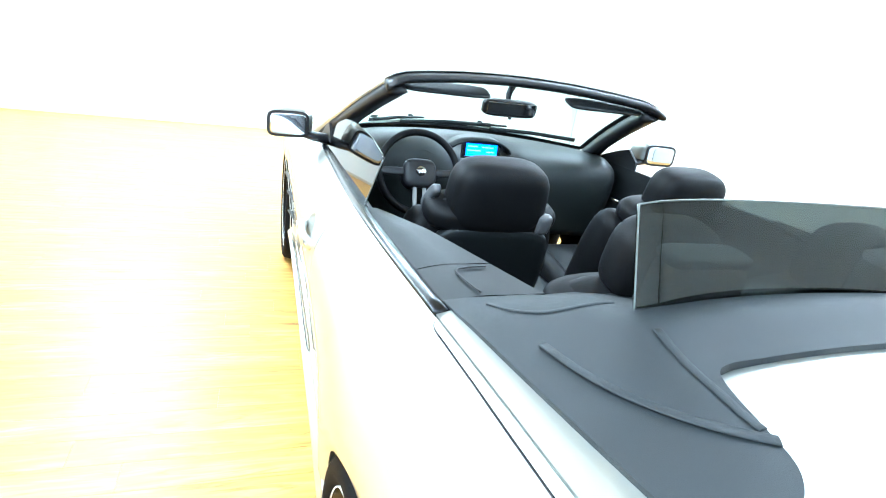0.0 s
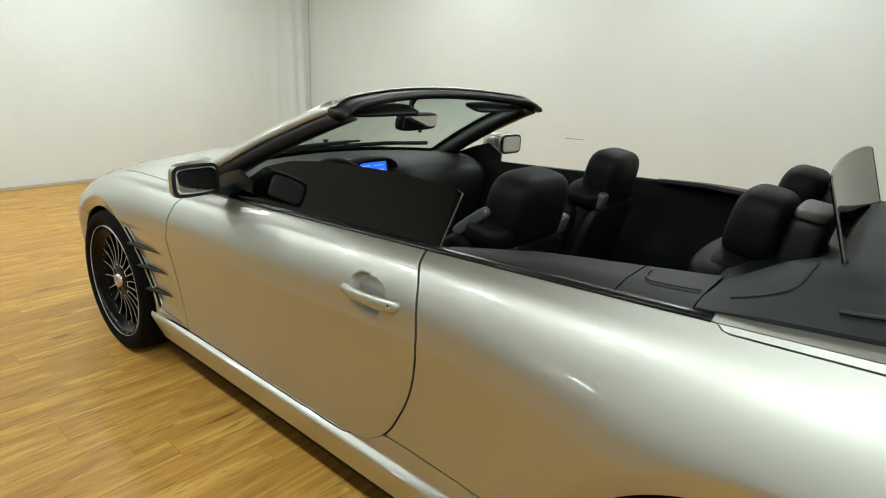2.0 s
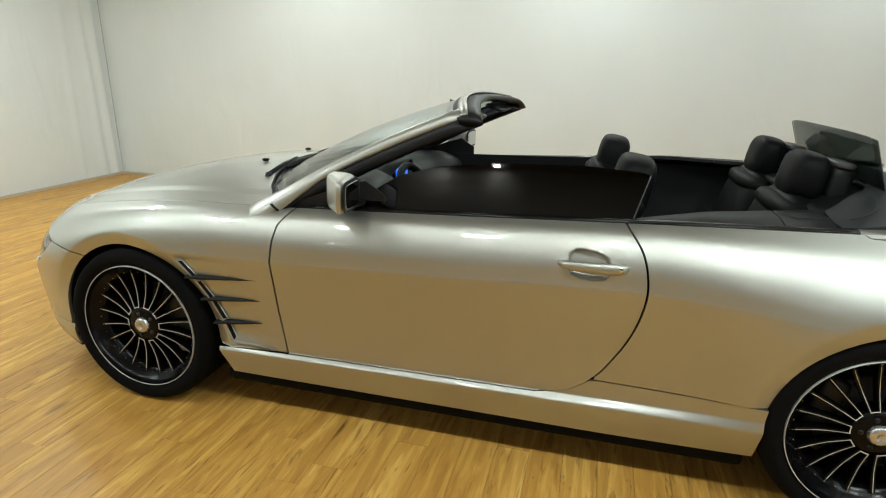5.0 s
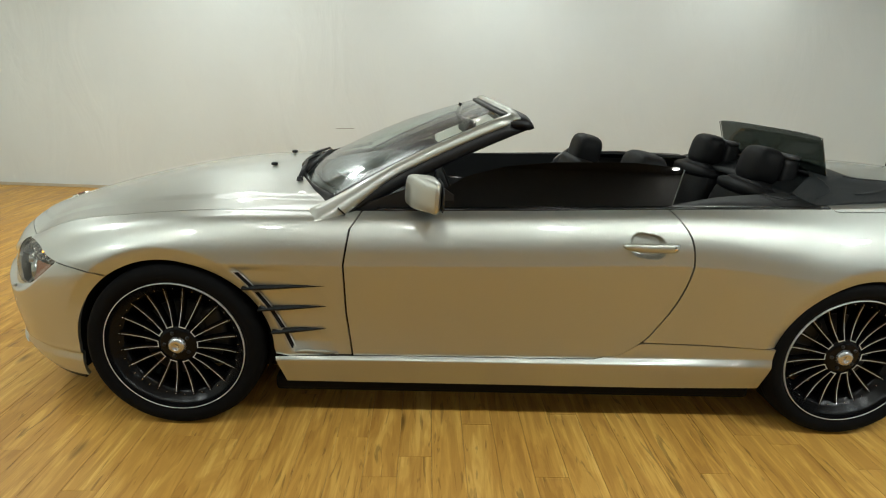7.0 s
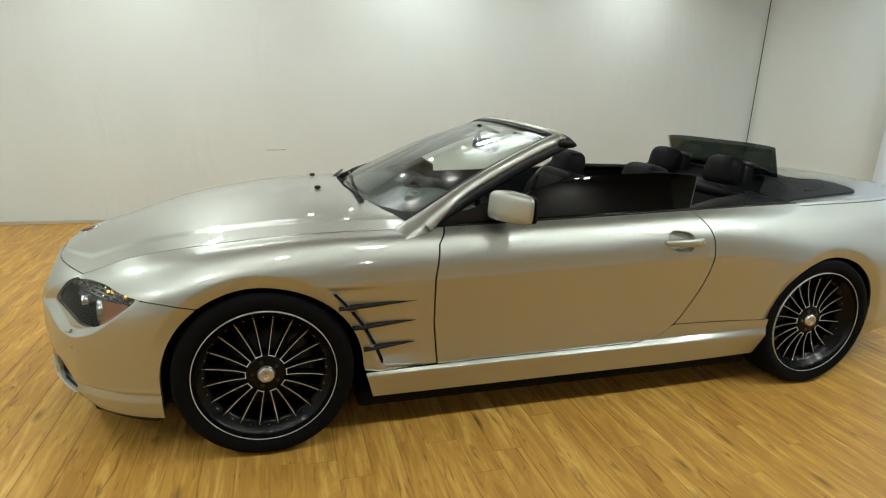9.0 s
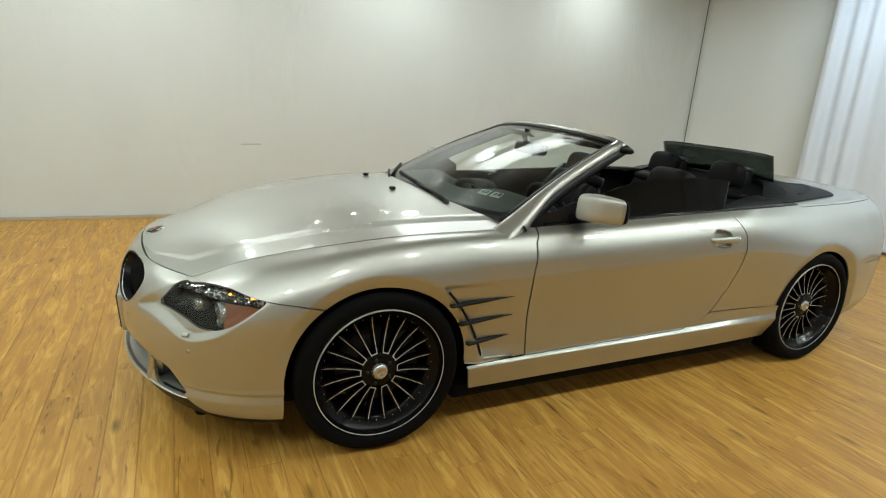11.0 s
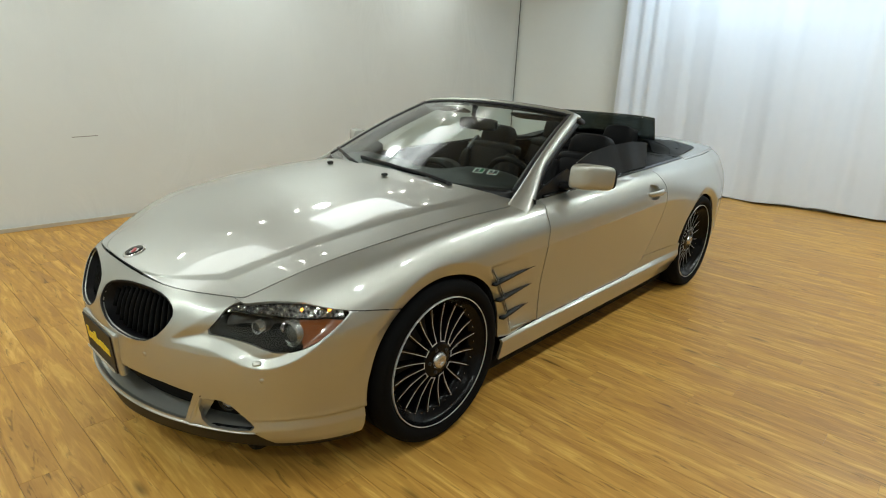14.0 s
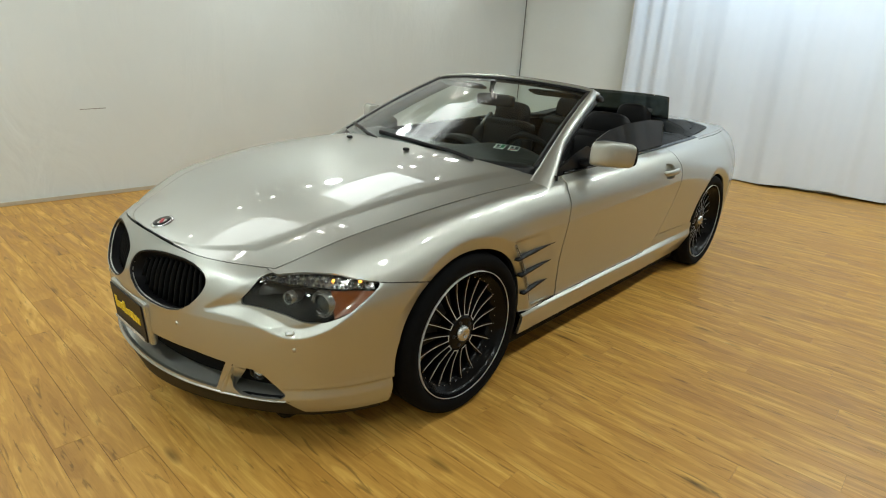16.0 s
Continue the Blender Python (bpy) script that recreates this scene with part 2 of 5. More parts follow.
# ---- the car's skin: design lines drawn round the body, with smooth skin between them ----
# Stations run from the middle of the tail (0) round the left side to the middle of the nose (12).
STATION = np.array([0, .45, .80, 1.20, 1.78, 2.51, 3.16, 3.86, 4.56, 5.0, 5.36, 5.72, 6.13])
LEVEL = np.array([0, .12, .18, .40, .58, .72, .80, .90])
LINES = [  # half width, length, height of each line at the stations
    # bottom edge
    ([0, .43, .70, .80, .83, .845, .845, .845, .845, .82, .66, .37, 0],
     [-3.80, -3.78, -3.62, -3.30, -2.78, -2.05, -1.40, -.70, 0, .41, .66, .84, .93],
     [.25, .25, .24, .22, .20, .19, .19, .19, .19, .17, .165, .16, .16]),
    # sill edge, bumper's lower crease
    ([0, .43, .715, .838, .895, .895, .89, .885, .885, .862, .705, .40, 0],
     [-3.88, -3.85, -3.69, -3.34, -2.78, -2.05, -1.40, -.70, 0, .42, .70, .89, .965],
     [.33, .33, .32, .32, .322, .322, .318, .312, .295, .27, .265, .26, .26]),
    # foot of the doors
    ([0, .43, .715, .838, .900, .873, .868, .864, .878, .857, .702, .40, 0],
     [-3.89, -3.86, -3.70, -3.34, -2.78, -2.05, -1.40, -.70, 0, .42, .70, .885, .958],
     [.38, .38, .38, .38, .37, .345, .336, .328, .335, .335, .32, .31, .31]),
    # lower flank
    ([0, .43, .725, .848, .910, .889, .884, .877, .882, .862, .715, .415, 0],
     [-3.90, -3.87, -3.71, -3.35, -2.78, -2.05, -1.40, -.70, 0, .425, .712, .897, .970],
     [.55, .55, .55, .56, .56, .55, .54, .53, .53, .50, .46, .44, .43]),
    # crease, bumper's shoulder
    ([0, .43, .722, .842, .905, .915, .912, .905, .897, .862, .715, .41, 0],
     [-3.89, -3.86, -3.70, -3.35, -2.78, -2.05, -1.40, -.70, 0, .43, .712, .897, .968],
     [.75, .75, .73, .710, .700, .762, .745, .725, .71, .64, .56, .55, .55]),
    # upper flank, middle of the lamps
    ([0, .42, .700, .804, .871, .894, .893, .889, .874, .825, .675, .395, 0],
     [-3.86, -3.83, -3.67, -3.34, -2.78, -2.05, -1.40, -.70, 0, .44, .702, .876, .946],
     [.88, .88, .85, .812, .800, .868, .845, .825, .80, .715, .65, .64, .64]),
    # turn of the shoulder
    ([0, .41, .672, .762, .817, .850, .851, .846, .827, .765, .63, .375, 0],
     [-3.84, -3.81, -3.64, -3.33, -2.78, -2.05, -1.40, -.70, 0, .44, .693, .858, .918],
     [.94, .94, .925, .892, .886, .928, .905, .885, .858, .772, .690, .685, .690]),
    # belt and bonnet line
    ([0, .40, .605, .682, .736, .793, .795, .785, .748, .675, .575, .345, 0],
     [-3.82, -3.79, -3.61, -3.32, -2.78, -2.05, -1.40, -.70, 0, .45, .680, .825, .870],
     [.990, .990, .988, .982, .972, .962, .938, .913, .882, .810, .717, .728, .743]),
]
LX, LY, LZ = (np.array([line[k] for line in LINES]) for k in range(3))
# how sharply each line folds, at the stations
FOLD = np.zeros((8, 13))
FOLD[1], FOLD[2] = .6, .9
FOLD[4] = [.5, .5, .4, .1, 0, .8, .9, .85, .5, .2, .6, .6, .5]


def tangents(p, k):
    """Slopes of a smooth curve through the values p at the places k (first axis)."""
    d = (p[1:] - p[:-1]) / (k[1:] - k[:-1]).reshape(-1, *[1] * (p.ndim - 1))
    h = (k[1:] - k[:-1]).reshape(-1, *[1] * (p.ndim - 1))
    m = np.concatenate([d[:1], (d[:-1] * h[1:] + d[1:] * h[:-1]) / (h[1:] + h[:-1]), d[-1:]])
    return m, d


def hermite(p0, p1, m0, m1, f, h):
    return (2 * f**3 - 3 * f**2 + 1) * p0 + (f**3 - 2 * f**2 + f) * h * m0 + (3 * f**2 - 2 * f**3) * p1 + (f**3 - f**2) * h * m1


def curve(k, p, t):
    """The smooth curve through p at the places k, at t (an array)."""
    k, p, t = np.asarray(k, float), np.asarray(p, float), np.asarray(t, float)
    m, _ = tangents(p, k)
    i = np.clip(np.searchsorted(k, t, side="right") - 1, 0, len(k) - 2)
    h = k[i + 1] - k[i]
    f = (t - k[i]) / h
    if p.ndim > 1:
        h, f = h[..., None], f[..., None]
    return hermite(p[i], p[i + 1], m[i], m[i + 1], f, h)


LINE_FLAT = np.stack([LX, LY, LZ, FOLD], axis=-1).transpose(1, 0, 2).reshape(13, -1)  # station, level * 4


def skin(u, v):
    """Points of the left side's skin: u along the stations, v up the levels (arrays of one shape)."""
    u, v = np.asarray(u, float).ravel(), np.asarray(v, float).ravel()
    m, _ = tangents(LINE_FLAT, STATION)
    m[0].reshape(8, 4)[:, 1:] = 0
    m[-1].reshape(8, 4)[:, 1:] = 0
    i = np.clip(np.searchsorted(STATION, u, side="right") - 1, 0, 11)
    h = STATION[i + 1] - STATION[i]
    f = (u - STATION[i]) / h
    # the bonnet line turns a corner over the lamp
    before, after = m.copy(), m.copy()
    for k, share in ((7, .9), (6, .45)):
        for mm, j in ((before, 9), (after, 10)):
            d = (LINE_FLAT[j + 1] - LINE_FLAT[j]) / (STATION[j + 1] - STATION[j])
            mm[10, 4 * k:4 * k + 3] += share * (d - m[10])[4 * k:4 * k + 3]
    p = hermite(LINE_FLAT[i], LINE_FLAT[i + 1], after[i], before[i + 1], f[:, None], h[:, None]).reshape(-1, 8, 4)
    pts, fold = p[:, :, :3], np.clip(p[:, :, 3], 0, 1)
    pts = pts.transpose(1, 0, 2)
    mm, d = tangents(pts, LEVEL)
    j = np.clip(np.searchsorted(LEVEL, v, side="right") - 1, 0, 6)
    n = np.arange(len(u))
    dd = d[j, n]
    s0, s1 = fold[n, j][:, None], fold[n, j + 1][:, None]
    m0, m1 = mm[j, n] * (1 - s0) + dd * s0, mm[j + 1, n] * (1 - s1) + dd * s1
    hv = (LEVEL[j + 1] - LEVEL[j])[:, None]
    q = hermite(pts[j, n], pts[j + 1, n], m0, m1, ((v - LEVEL[j]) / hv[:, 0])[:, None], hv)
    q[:, 0] *= -1
    return q


# bonnet line (from the windscreen's corner to the nose) as a function of the length
_u = np.linspace(3.70, STATION[-1], 240)
_line = skin(_u, np.full(240, LEVEL[-1]))
EDGE_Y, EDGE_X, EDGE_Z = _line[:, 1], -_line[:, 0], _line[:, 2]
NOSE_Y = float(EDGE_Y[-1])


def bonnet_mid(y):
    return curve([-.80, -.30, .06, .40, .66, .79, .870], [1.005, .990, .953, .884, .813, .770, .743], y)


def bonnet(q, r):
    """The bonnet: q from nose (0) to windscreen (1), r across from the left edge (-1) to the right (1)."""
    q, r = np.asarray(q, float).ravel(), np.asarray(r, float).ravel()
    y = NOSE_Y - (NOSE_Y + .74) * q**1.8
    xe, ze, zc = np.interp(y, EDGE_Y, EDGE_X), np.interp(y, EDGE_Y, EDGE_Z), bonnet_mid(y)
    a = np.abs(r)
    z = ze + (zc - ze) * (1 - a**2.1)
    # raised middle panel between two soft folds
    fold = np.clip((.765 + .12 * q - a) / .050, 0, 1)
    z = z + .0055 * fold**.8 * np.clip(q * 9, 0, 1)
    return np.stack([r * xe, y, z], axis=1)


def tail_mid(y):
    return curve([-3.84, -3.6, -3.2, -2.9, -2.4, -1.8], [.995, 1.03, 1.055, 1.06, 1.055, 1.04], y)


def tail_top(q, r):
    """The upper deck behind the cabin: q from the tail (0) forwards (1), r across."""
    q, r = np.asarray(q, float).ravel(), np.asarray(r, float).ravel()
    y = -3.82 + (3.82 - 1.90) * q**1.6
    u = np.interp(y, TAIL_Y, TAIL_U)
    e = skin(u, np.full(len(u), LEVEL[-1]))
    xe, ze, zc = -e[:, 0], e[:, 2], tail_mid(y)
    return np.stack([r * xe, y, deck_height(np.abs(r), ze, zc)], axis=1)


def deck_height(a, ze, zc):
    return ze + (zc - ze) * (1 - a**2.2)


TAIL_U = np.linspace(0, 3.0, 200)
TAIL_Y = skin(TAIL_U, np.full(200, LEVEL[-1]))[:, 1]


# ---- building helpers ----
def part(name, bm, mat, parent, label="", smooth=True):
    """Link a bmesh as one mesh object under a thing or a part."""
    me = bpy.data.meshes.new(name)
    if smooth:
        for f in bm.faces:
            f.smooth = True
    bm.to_mesh(me)
    bm.free()
    me.materials.append(mat)
    ob = new(name, me)
    ob.parent = parent
    if label:
        ob["label"] = label
    return ob


def thing(name, label, category, group="", at=(0, 0, 0)):
    ob = new(name)
    ob.location = at
    return tagged(ob, label, category, group)


def grid_faces(nu, nv):
    i = np.arange(nu * nv).reshape(nu, nv)
    return np.stack([i[:-1, :-1], i[1:, :-1], i[1:, 1:], i[:-1, 1:]], axis=-1).reshape(-1, 4)


def cut(uv, faces, pos, keep):
    """Trim faces of a sheet pos(u, v) to where keep(uv, points) is positive."""
    val = keep(uv, pos(uv[:, 0], uv[:, 1]))
    out, extra, seen = [], [], {}

    def cross(a, b):
        key = (min(a, b), max(a, b))
        if key not in seen:
            t = val[a] / (val[a] - val[b])
            seen[key] = len(uv) + len(extra)
            extra.append(uv[a] + (uv[b] - uv[a]) * t)
        return seen[key]

    for f in faces:
        s = [val[i] > 0 for i in f]
        if all(s):
            out.append(list(f))
        elif any(s):
            g = []
            for k, a in enumerate(f):
                b = f[(k + 1) % len(f)]
                if val[a] > 0:
                    g.append(a)
                if (val[a] > 0) != (val[b] > 0):
                    g.append(cross(a, b))
            if len(g) > 2:
                out.append(g)
    return (np.vstack([uv, extra]) if extra else uv), out


def sheet(pos, u, v, keeps=(), side=-1, thick=.014, lift=0.0, hem=True):
    """A panel of the skin, with its edge turned in. side 1 mirrors it to the right of the car."""
    U, V = np.meshgrid(u, v, indexing="ij")
    uv, faces = np.stack([U.ravel(), V.ravel()], axis=1), [list(map(int, f)) for f in grid_faces(len(u), len(v))]
    for keep in keeps:
        uv, faces = cut(uv, faces, pos, keep)
    p = pos(uv[:, 0], uv[:, 1])
    used = sorted({i for f in faces for i in f})
    index = {i: k for k, i in enumerate(used)}
    bm = bmesh.new()
    vs = [bm.verts.new((p[i, 0] * -side, p[i, 1], p[i, 2])) for i in used]
    for f in faces:
        g = [vs[index[i]] for i in (f if side < 0 else f[::-1])]
        g = [w for k, w in enumerate(g) if w is not g[k - 1]]
        if len(set(g)) > 2:
            try:
                bm.faces.new(g)
            except ValueError:
                pass
    bmesh.ops.remove_doubles(bm, verts=bm.verts, dist=.0004)
    bm.normal_update()
    # outward: away from a point deep inside the car
    c = sum((f.normal.dot(f.calc_center_median() - Vector((0, f.calc_center_median().y * .85 - .2, .35))) for f in bm.faces))
    if c < 0:
        bmesh.ops.reverse_faces(bm, faces=bm.faces)
        bm.normal_update()
    if lift:
        shift = {w: w.normal * lift for w in bm.verts}
        for w, d in shift.items():
            w.co += d
    if hem:
        edges = [e for e in bm.edges if e.is_boundary]
        normal = {w: w.normal.copy() for e in edges for w in e.verts}
        made = bmesh.ops.extrude_edge_only(bm, edges=edges)["geom"]
        fresh = {w for w in made if isinstance(w, bmesh.types.BMVert)}
        for e in edges:
            e.smooth = False
        for w in fresh:
            for e in w.link_edges:
                o = e.other_vert(w)
                if o in normal:
                    w.co = o.co - normal[o] * thick
    return bm


def polygon_distance(p, poly):
    """Signed distance of the points p to a closed outline, positive inside."""
    a, b = np.array(poly), np.roll(np.array(poly), -1, axis=0)
    d, inside = np.full(len(p), 1e9), np.zeros(len(p), bool)
    for (ax, ay), (bx, by) in zip(a, b):
        ex, ey = bx - ax, by - ay
        wx, wy = p[:, 0] - ax, p[:, 1] - ay
        t = np.clip((wx * ex + wy * ey) / (ex * ex + ey * ey + 1e-12), 0, 1)
        d = np.minimum(d, np.hypot(wx - t * ex, wy - t * ey))
        c = ((ay > p[:, 1]) != (by > p[:, 1])) & (p[:, 0] < ex * (p[:, 1] - ay) / (ey + 1e-12) + ax)
        inside ^= c
    return np.where(inside, d, -d)


def rounded(poly, times=2):
    """The outline with its corners cut round."""
    p = np.array(poly, float)
    for _ in range(times):
        q = np.roll(p, -1, axis=0)
        p = np.stack([.75 * p + .25 * q, .25 * p + .75 * q], axis=1).reshape(-1, 2)
    return p


def cushion(bm, size, m=Matrix(), power=4.0, cuts=7, taper=0.0):
    """A soft block: a box with swelling, rounded faces, put at the pose m."""
    n, made = cuts + 1, {}

    def vert(c):
        key = tuple(round(k * n) for k in c)
        if key not in made:
            d = (abs(c[0])**power + abs(c[1])**power + abs(c[2])**power)**(1 / power)
            x, y, z = (k / d for k in c)
            k = 1 - taper * (z + 1) / 2
            made[key] = bm.verts.new(m @ Vector((x * size[0] / 2 * k, y * size[1] / 2, z * size[2] / 2)))
        return made[key]

    at = [2 * k / n - 1 for k in range(n + 1)]
    faces = []
    for axis in range(3):
        for end in (-1, 1):
            for i in range(n):
                for j in range(n):
                    q = []
                    for di, dj in ((0, 0), (1, 0), (1, 1), (0, 1)):
                        c = [at[i + di], at[j + dj]]
                        c.insert(axis, end)
                        q.append(vert(c))
                    faces.append(bm.faces.new(q))
    bmesh.ops.recalc_face_normals(bm, faces=faces)
    return bm


def block(bm, size, m=Matrix(), bevel=0.0, segments=2):
    """A box with worn edges."""
    made = bmesh.ops.create_cube(bm, size=1, matrix=m @ Matrix.Diagonal((*size, 1)))["verts"]
    if bevel:
        edges = list({e for w in made for e in w.link_edges})
        bmesh.ops.bevel(bm, geom=edges, offset=bevel, segments=segments, affect="EDGES", profile=.5)
    return bm


def tube(bm, path, radii, sides=10, caps=True):
    """A round bar along the points of path. radii: one, or one for each point; each may be (wide, high)."""
    path = [Vector(p) for p in path]
    radii = radii if isinstance(radii, (list, tuple)) and len(radii) == len(path) else [radii] * len(path)
    rings, up = [], Vector((0, 0, 1))
    for i, p in enumerate(path):
        t = (path[min(i + 1, len(path) - 1)] - path[max(i - 1, 0)]).normalized()
        a = t.cross(up)
        a = a.normalized() if a.length > 1e-4 else Vector((1, 0, 0))
        b = a.cross(t)
        r = radii[i] if isinstance(radii[i], (list, tuple)) else (radii[i], radii[i])
        rings.append([bm.verts.new(p + a * r[0] * math.cos(k * math.tau / sides) + b * r[1] * math.sin(k * math.tau / sides)) for k in range(sides)])
    for r, s in zip(rings, rings[1:]):
        for k in range(sides):
            bm.faces.new((r[k], r[(k + 1) % sides], s[(k + 1) % sides], s[k]))
    if caps:
        bm.faces.new(rings[0][::-1])
        bm.faces.new(rings[-1])
    return bm


def lathe(bm, profile, segments=64, m=Matrix()):
    """Turn a profile of (radius, along x) round the x axis."""
    rings = [[bm.verts.new(m @ Vector((a, r * math.cos(k * math.tau / segments), r * math.sin(k * math.tau / segments)))) for k in range(segments)] for r, a in profile]
    for r, s in zip(rings, rings[1:]):
        for k in range(segments):
            bm.faces.new((r[k], s[k], s[(k + 1) % segments], r[(k + 1) % segments]))
    return bm


def plate(bm, outline, depth, m=Matrix(), bevel=0.0):
    """A flat piece with the outline (x, y) and that depth along z, put at the pose m."""
    low = [bm.verts.new(m @ Vector((x, y, 0))) for x, y in outline]
    high = [bm.verts.new(m @ Vector((x, y, depth))) for x, y in outline]
    faces = [bm.faces.new(low[::-1]), bm.faces.new(high)]
    for k in range(len(low)):
        faces.append(bm.faces.new((low[k], low[(k + 1) % len(low)], high[(k + 1) % len(low)], high[k])))
    bmesh.ops.recalc_face_normals(bm, faces=faces)
    if bevel:
        bmesh.ops.bevel(bm, geom=list(faces[1].edges), offset=bevel, segments=2, affect="EDGES")
    return bm


def surface(bm, pos, u, v, thick=0.0):
    """A plain sheet pos(u, v), given thickness if asked."""
    U, V = np.meshgrid(u, v, indexing="ij")
    p = pos(U.ravel(), V.ravel())
    vs = [bm.verts.new(q) for q in p]
    faces = []
    for f in grid_faces(len(u), len(v)):
        g = list(dict.fromkeys(vs[i] for i in f))
        if len(g) > 2:
            faces.append(bm.faces.new(g))
    bm.normal_update()
    if thick:
        thicken(bm, faces, thick)
    return bm


def thicken(bm, faces, thick):
    """Give an open sheet a back and closed edges."""
    verts = list(dict.fromkeys(w for f in faces for w in f.verts))
    rim = [e for e in {e for f in faces for e in f.edges} if e.is_boundary]
    back = {w: bm.verts.new(w.co - w.normal * thick) for w in verts}
    for f in faces:
        bm.faces.new([back[w] for w in reversed(f.verts)])
    for e in rim:
        a, b = e.verts
        loop = e.link_loops[0]
        if loop.vert is a:
            a, b = b, a
        bm.faces.new((a, b, back[b], back[a]))
        e.smooth = False
    bm.normal_update()


# ---- the hall: walls hung with white cloth, a curtain, a boarded floor ----
def right_wall_x(y):
    return 3.668 + .0165 * y


def front_wall_y(x):
    return 4.46 + .03 * x


LEFT_X = -8.6
CORNERS = [(3.56, -6.42), (3.744, front_wall_y(3.744)), (LEFT_X, front_wall_y(LEFT_X)), (LEFT_X, -8.20)]


def wall(name, a, b, mat, label, wave=None, drop=0.0):
    """A wall from a to b (plan), with thickness outwards; wave(s, z) pushes its face inwards."""
    a, b = Vector((*a, 0)), Vector((*b, 0))
    along = b - a
    length = along.length
    along.normalize()
    inward = Vector((along.y, -along.x, 0))
    if inward.dot(-(a + b) / 2) < 0:
        inward = -inward
    n, k = (int(length / .04), 40) if wave else (2, 2)
    bm = bmesh.new()
    s, z = np.linspace(0, length, n), np.linspace(drop, CEILING, k)

    def pos(u, v):
        d = wave(u, v) if wave else np.zeros(len(u))
        return np.array([[a.x, a.y, 0]]) + np.outer(u, along) + np.outer(d, inward) + np.outer(v, (0, 0, 1))

    surface(bm, pos, s, z)
    front = list(bm.faces)
    if front[0].normal.dot(inward) < 0:
        bmesh.ops.reverse_faces(bm, faces=front)
    back = [bm.verts.new(a + along * t - inward * .12 + Vector((0, 0, h))) for t, h in ((0, 0), (length, 0), (length, CEILING), (0, CEILING))]
    bm.faces.new(back)
    ob = part(name, bm, mat, None)
    return tagged(ob, label, "wall", kind="structure")


def cloth_wave(amount, seed):
    """Slack in hung cloth: long shallow hollows that run down it."""
    def wave(s, z):
        w = np.sin(s * 1.3 + seed) + .6 * np.sin(s * 3.1 + seed * 2 + .4 * z) + .35 * np.sin(s * 7.3 + seed * 3 - .3 * z)
        return amount * w + .01
    return wave


def north_wave(s, z):
    """The same slack, with two upright folds where the cloth is bunched at the corner."""
    tilt = .02 * (z - 1.5)
    return cloth_wave(.009, 4.1)(s, z) + .035 * np.exp(-((s - .16 - tilt) / .045)**2) + .022 * np.exp(-((s - .34 - tilt) / .05)**2) + .012 * np.exp(-((s - .62 + tilt) / .04)**2)


def pleat_wave(s, z):
    """Pleats of different widths, fuller towards the hem."""
    w = np.sin(s * 5 + 1.8 * np.sin(s * 1.7)) + .5 * np.sin(s * 12 + 2 * np.sin(s * 2.7) + .3 * z) + .14 * np.sin(s * 33 + z)
    bunch = .035 * np.exp(-((s - 2.05) / .28)**2) * np.sin(s * 31 + .25 * z)  # gathered near its end
    return .03 * np.sin(s * 1.7) + .042 * w * (1.05 - .16 * z) + .16 + bunch


wall("wall_east", CORNERS[0], CORNERS[1], CLOTH, "white backdrop cloth wall, smooth with shallow creases", cloth_wave(.009, 1.3))
wall("wall_north", CORNERS[1], CORNERS[2], CLOTH, "white backdrop cloth wall behind the bonnet", north_wave)
wall("wall_south", CORNERS[0], CORNERS[3], CLOTH, "white backdrop cloth wall beside the curtain", cloth_wave(.012, 2.2))
wall("wall_west", CORNERS[2], CORNERS[3], HALL_GREY, "plain light grey wall", None)

# the curtain in front of the south wall
_a, _b = Vector((*CORNERS[0], 0)), Vector((*CORNERS[3], 0))
_d = (_b - _a).normalized()
_n = Vector((_d.y, -_d.x, 0))
_n = _n if _n.y > 0 else -_n


def curtain_at(u, v):
    w = pleat_wave(u, v)
    hem = .012 * np.sin(u * 3.1) + .006 * np.sin(u * 9.7)
    z = v + hem * np.clip(1 - v, 0, 1)
    return np.array([[_a.x, _a.y, 0]]) + np.outer(u, _d) + np.outer(w, _n) + np.outer(z, (0, 0, 1))


bm = surface(bmesh.new(), curtain_at, np.linspace(1.80, 9.6, 420), np.linspace(.035, CEILING - .02, 30), .003)
tagged(part("curtain", bm, CURTAIN, None), "bluish-white curtain hanging in loose pleats just above the floor", "curtain")

# ceiling, open only for its lamps
bm = bmesh.new()
block(bm, (13.4, 13.6, .1), pose(-2.2, -1.9, CEILING + .05))
tagged(part("ceiling", bm, CEILING_GREY, None, smooth=False), "plain grey ceiling", "ceiling", kind="structure")

# thin skirting at the feet of the cloth walls
SKIRT = material("pale_skirting", (.50, .44, .34), .5, noise_scale=20, noise_amount=.1)


def skirting(a, b, inset):
    a, b = Vector((*a, 0)), Vector((*b, 0))
    d = (b - a).normalized()
    n = Vector((d.y, -d.x, 0))
    if n.dot(-(a + b) / 2) < 0:
        n = -n
    bm = bmesh.new()
    mid, turn = (a + b) / 2 + n * inset, math.degrees(math.atan2(d.y, d.x))
    block(bm, ((b - a).length - .1, .012, .035), pose(mid.x, mid.y, .0175, 0, 0, turn), .003)
    tagged(part("baseboard", bm, SKIRT, None, smooth=False), "thin pale skirting strip along the cloth wall", "baseboard", kind="structure")


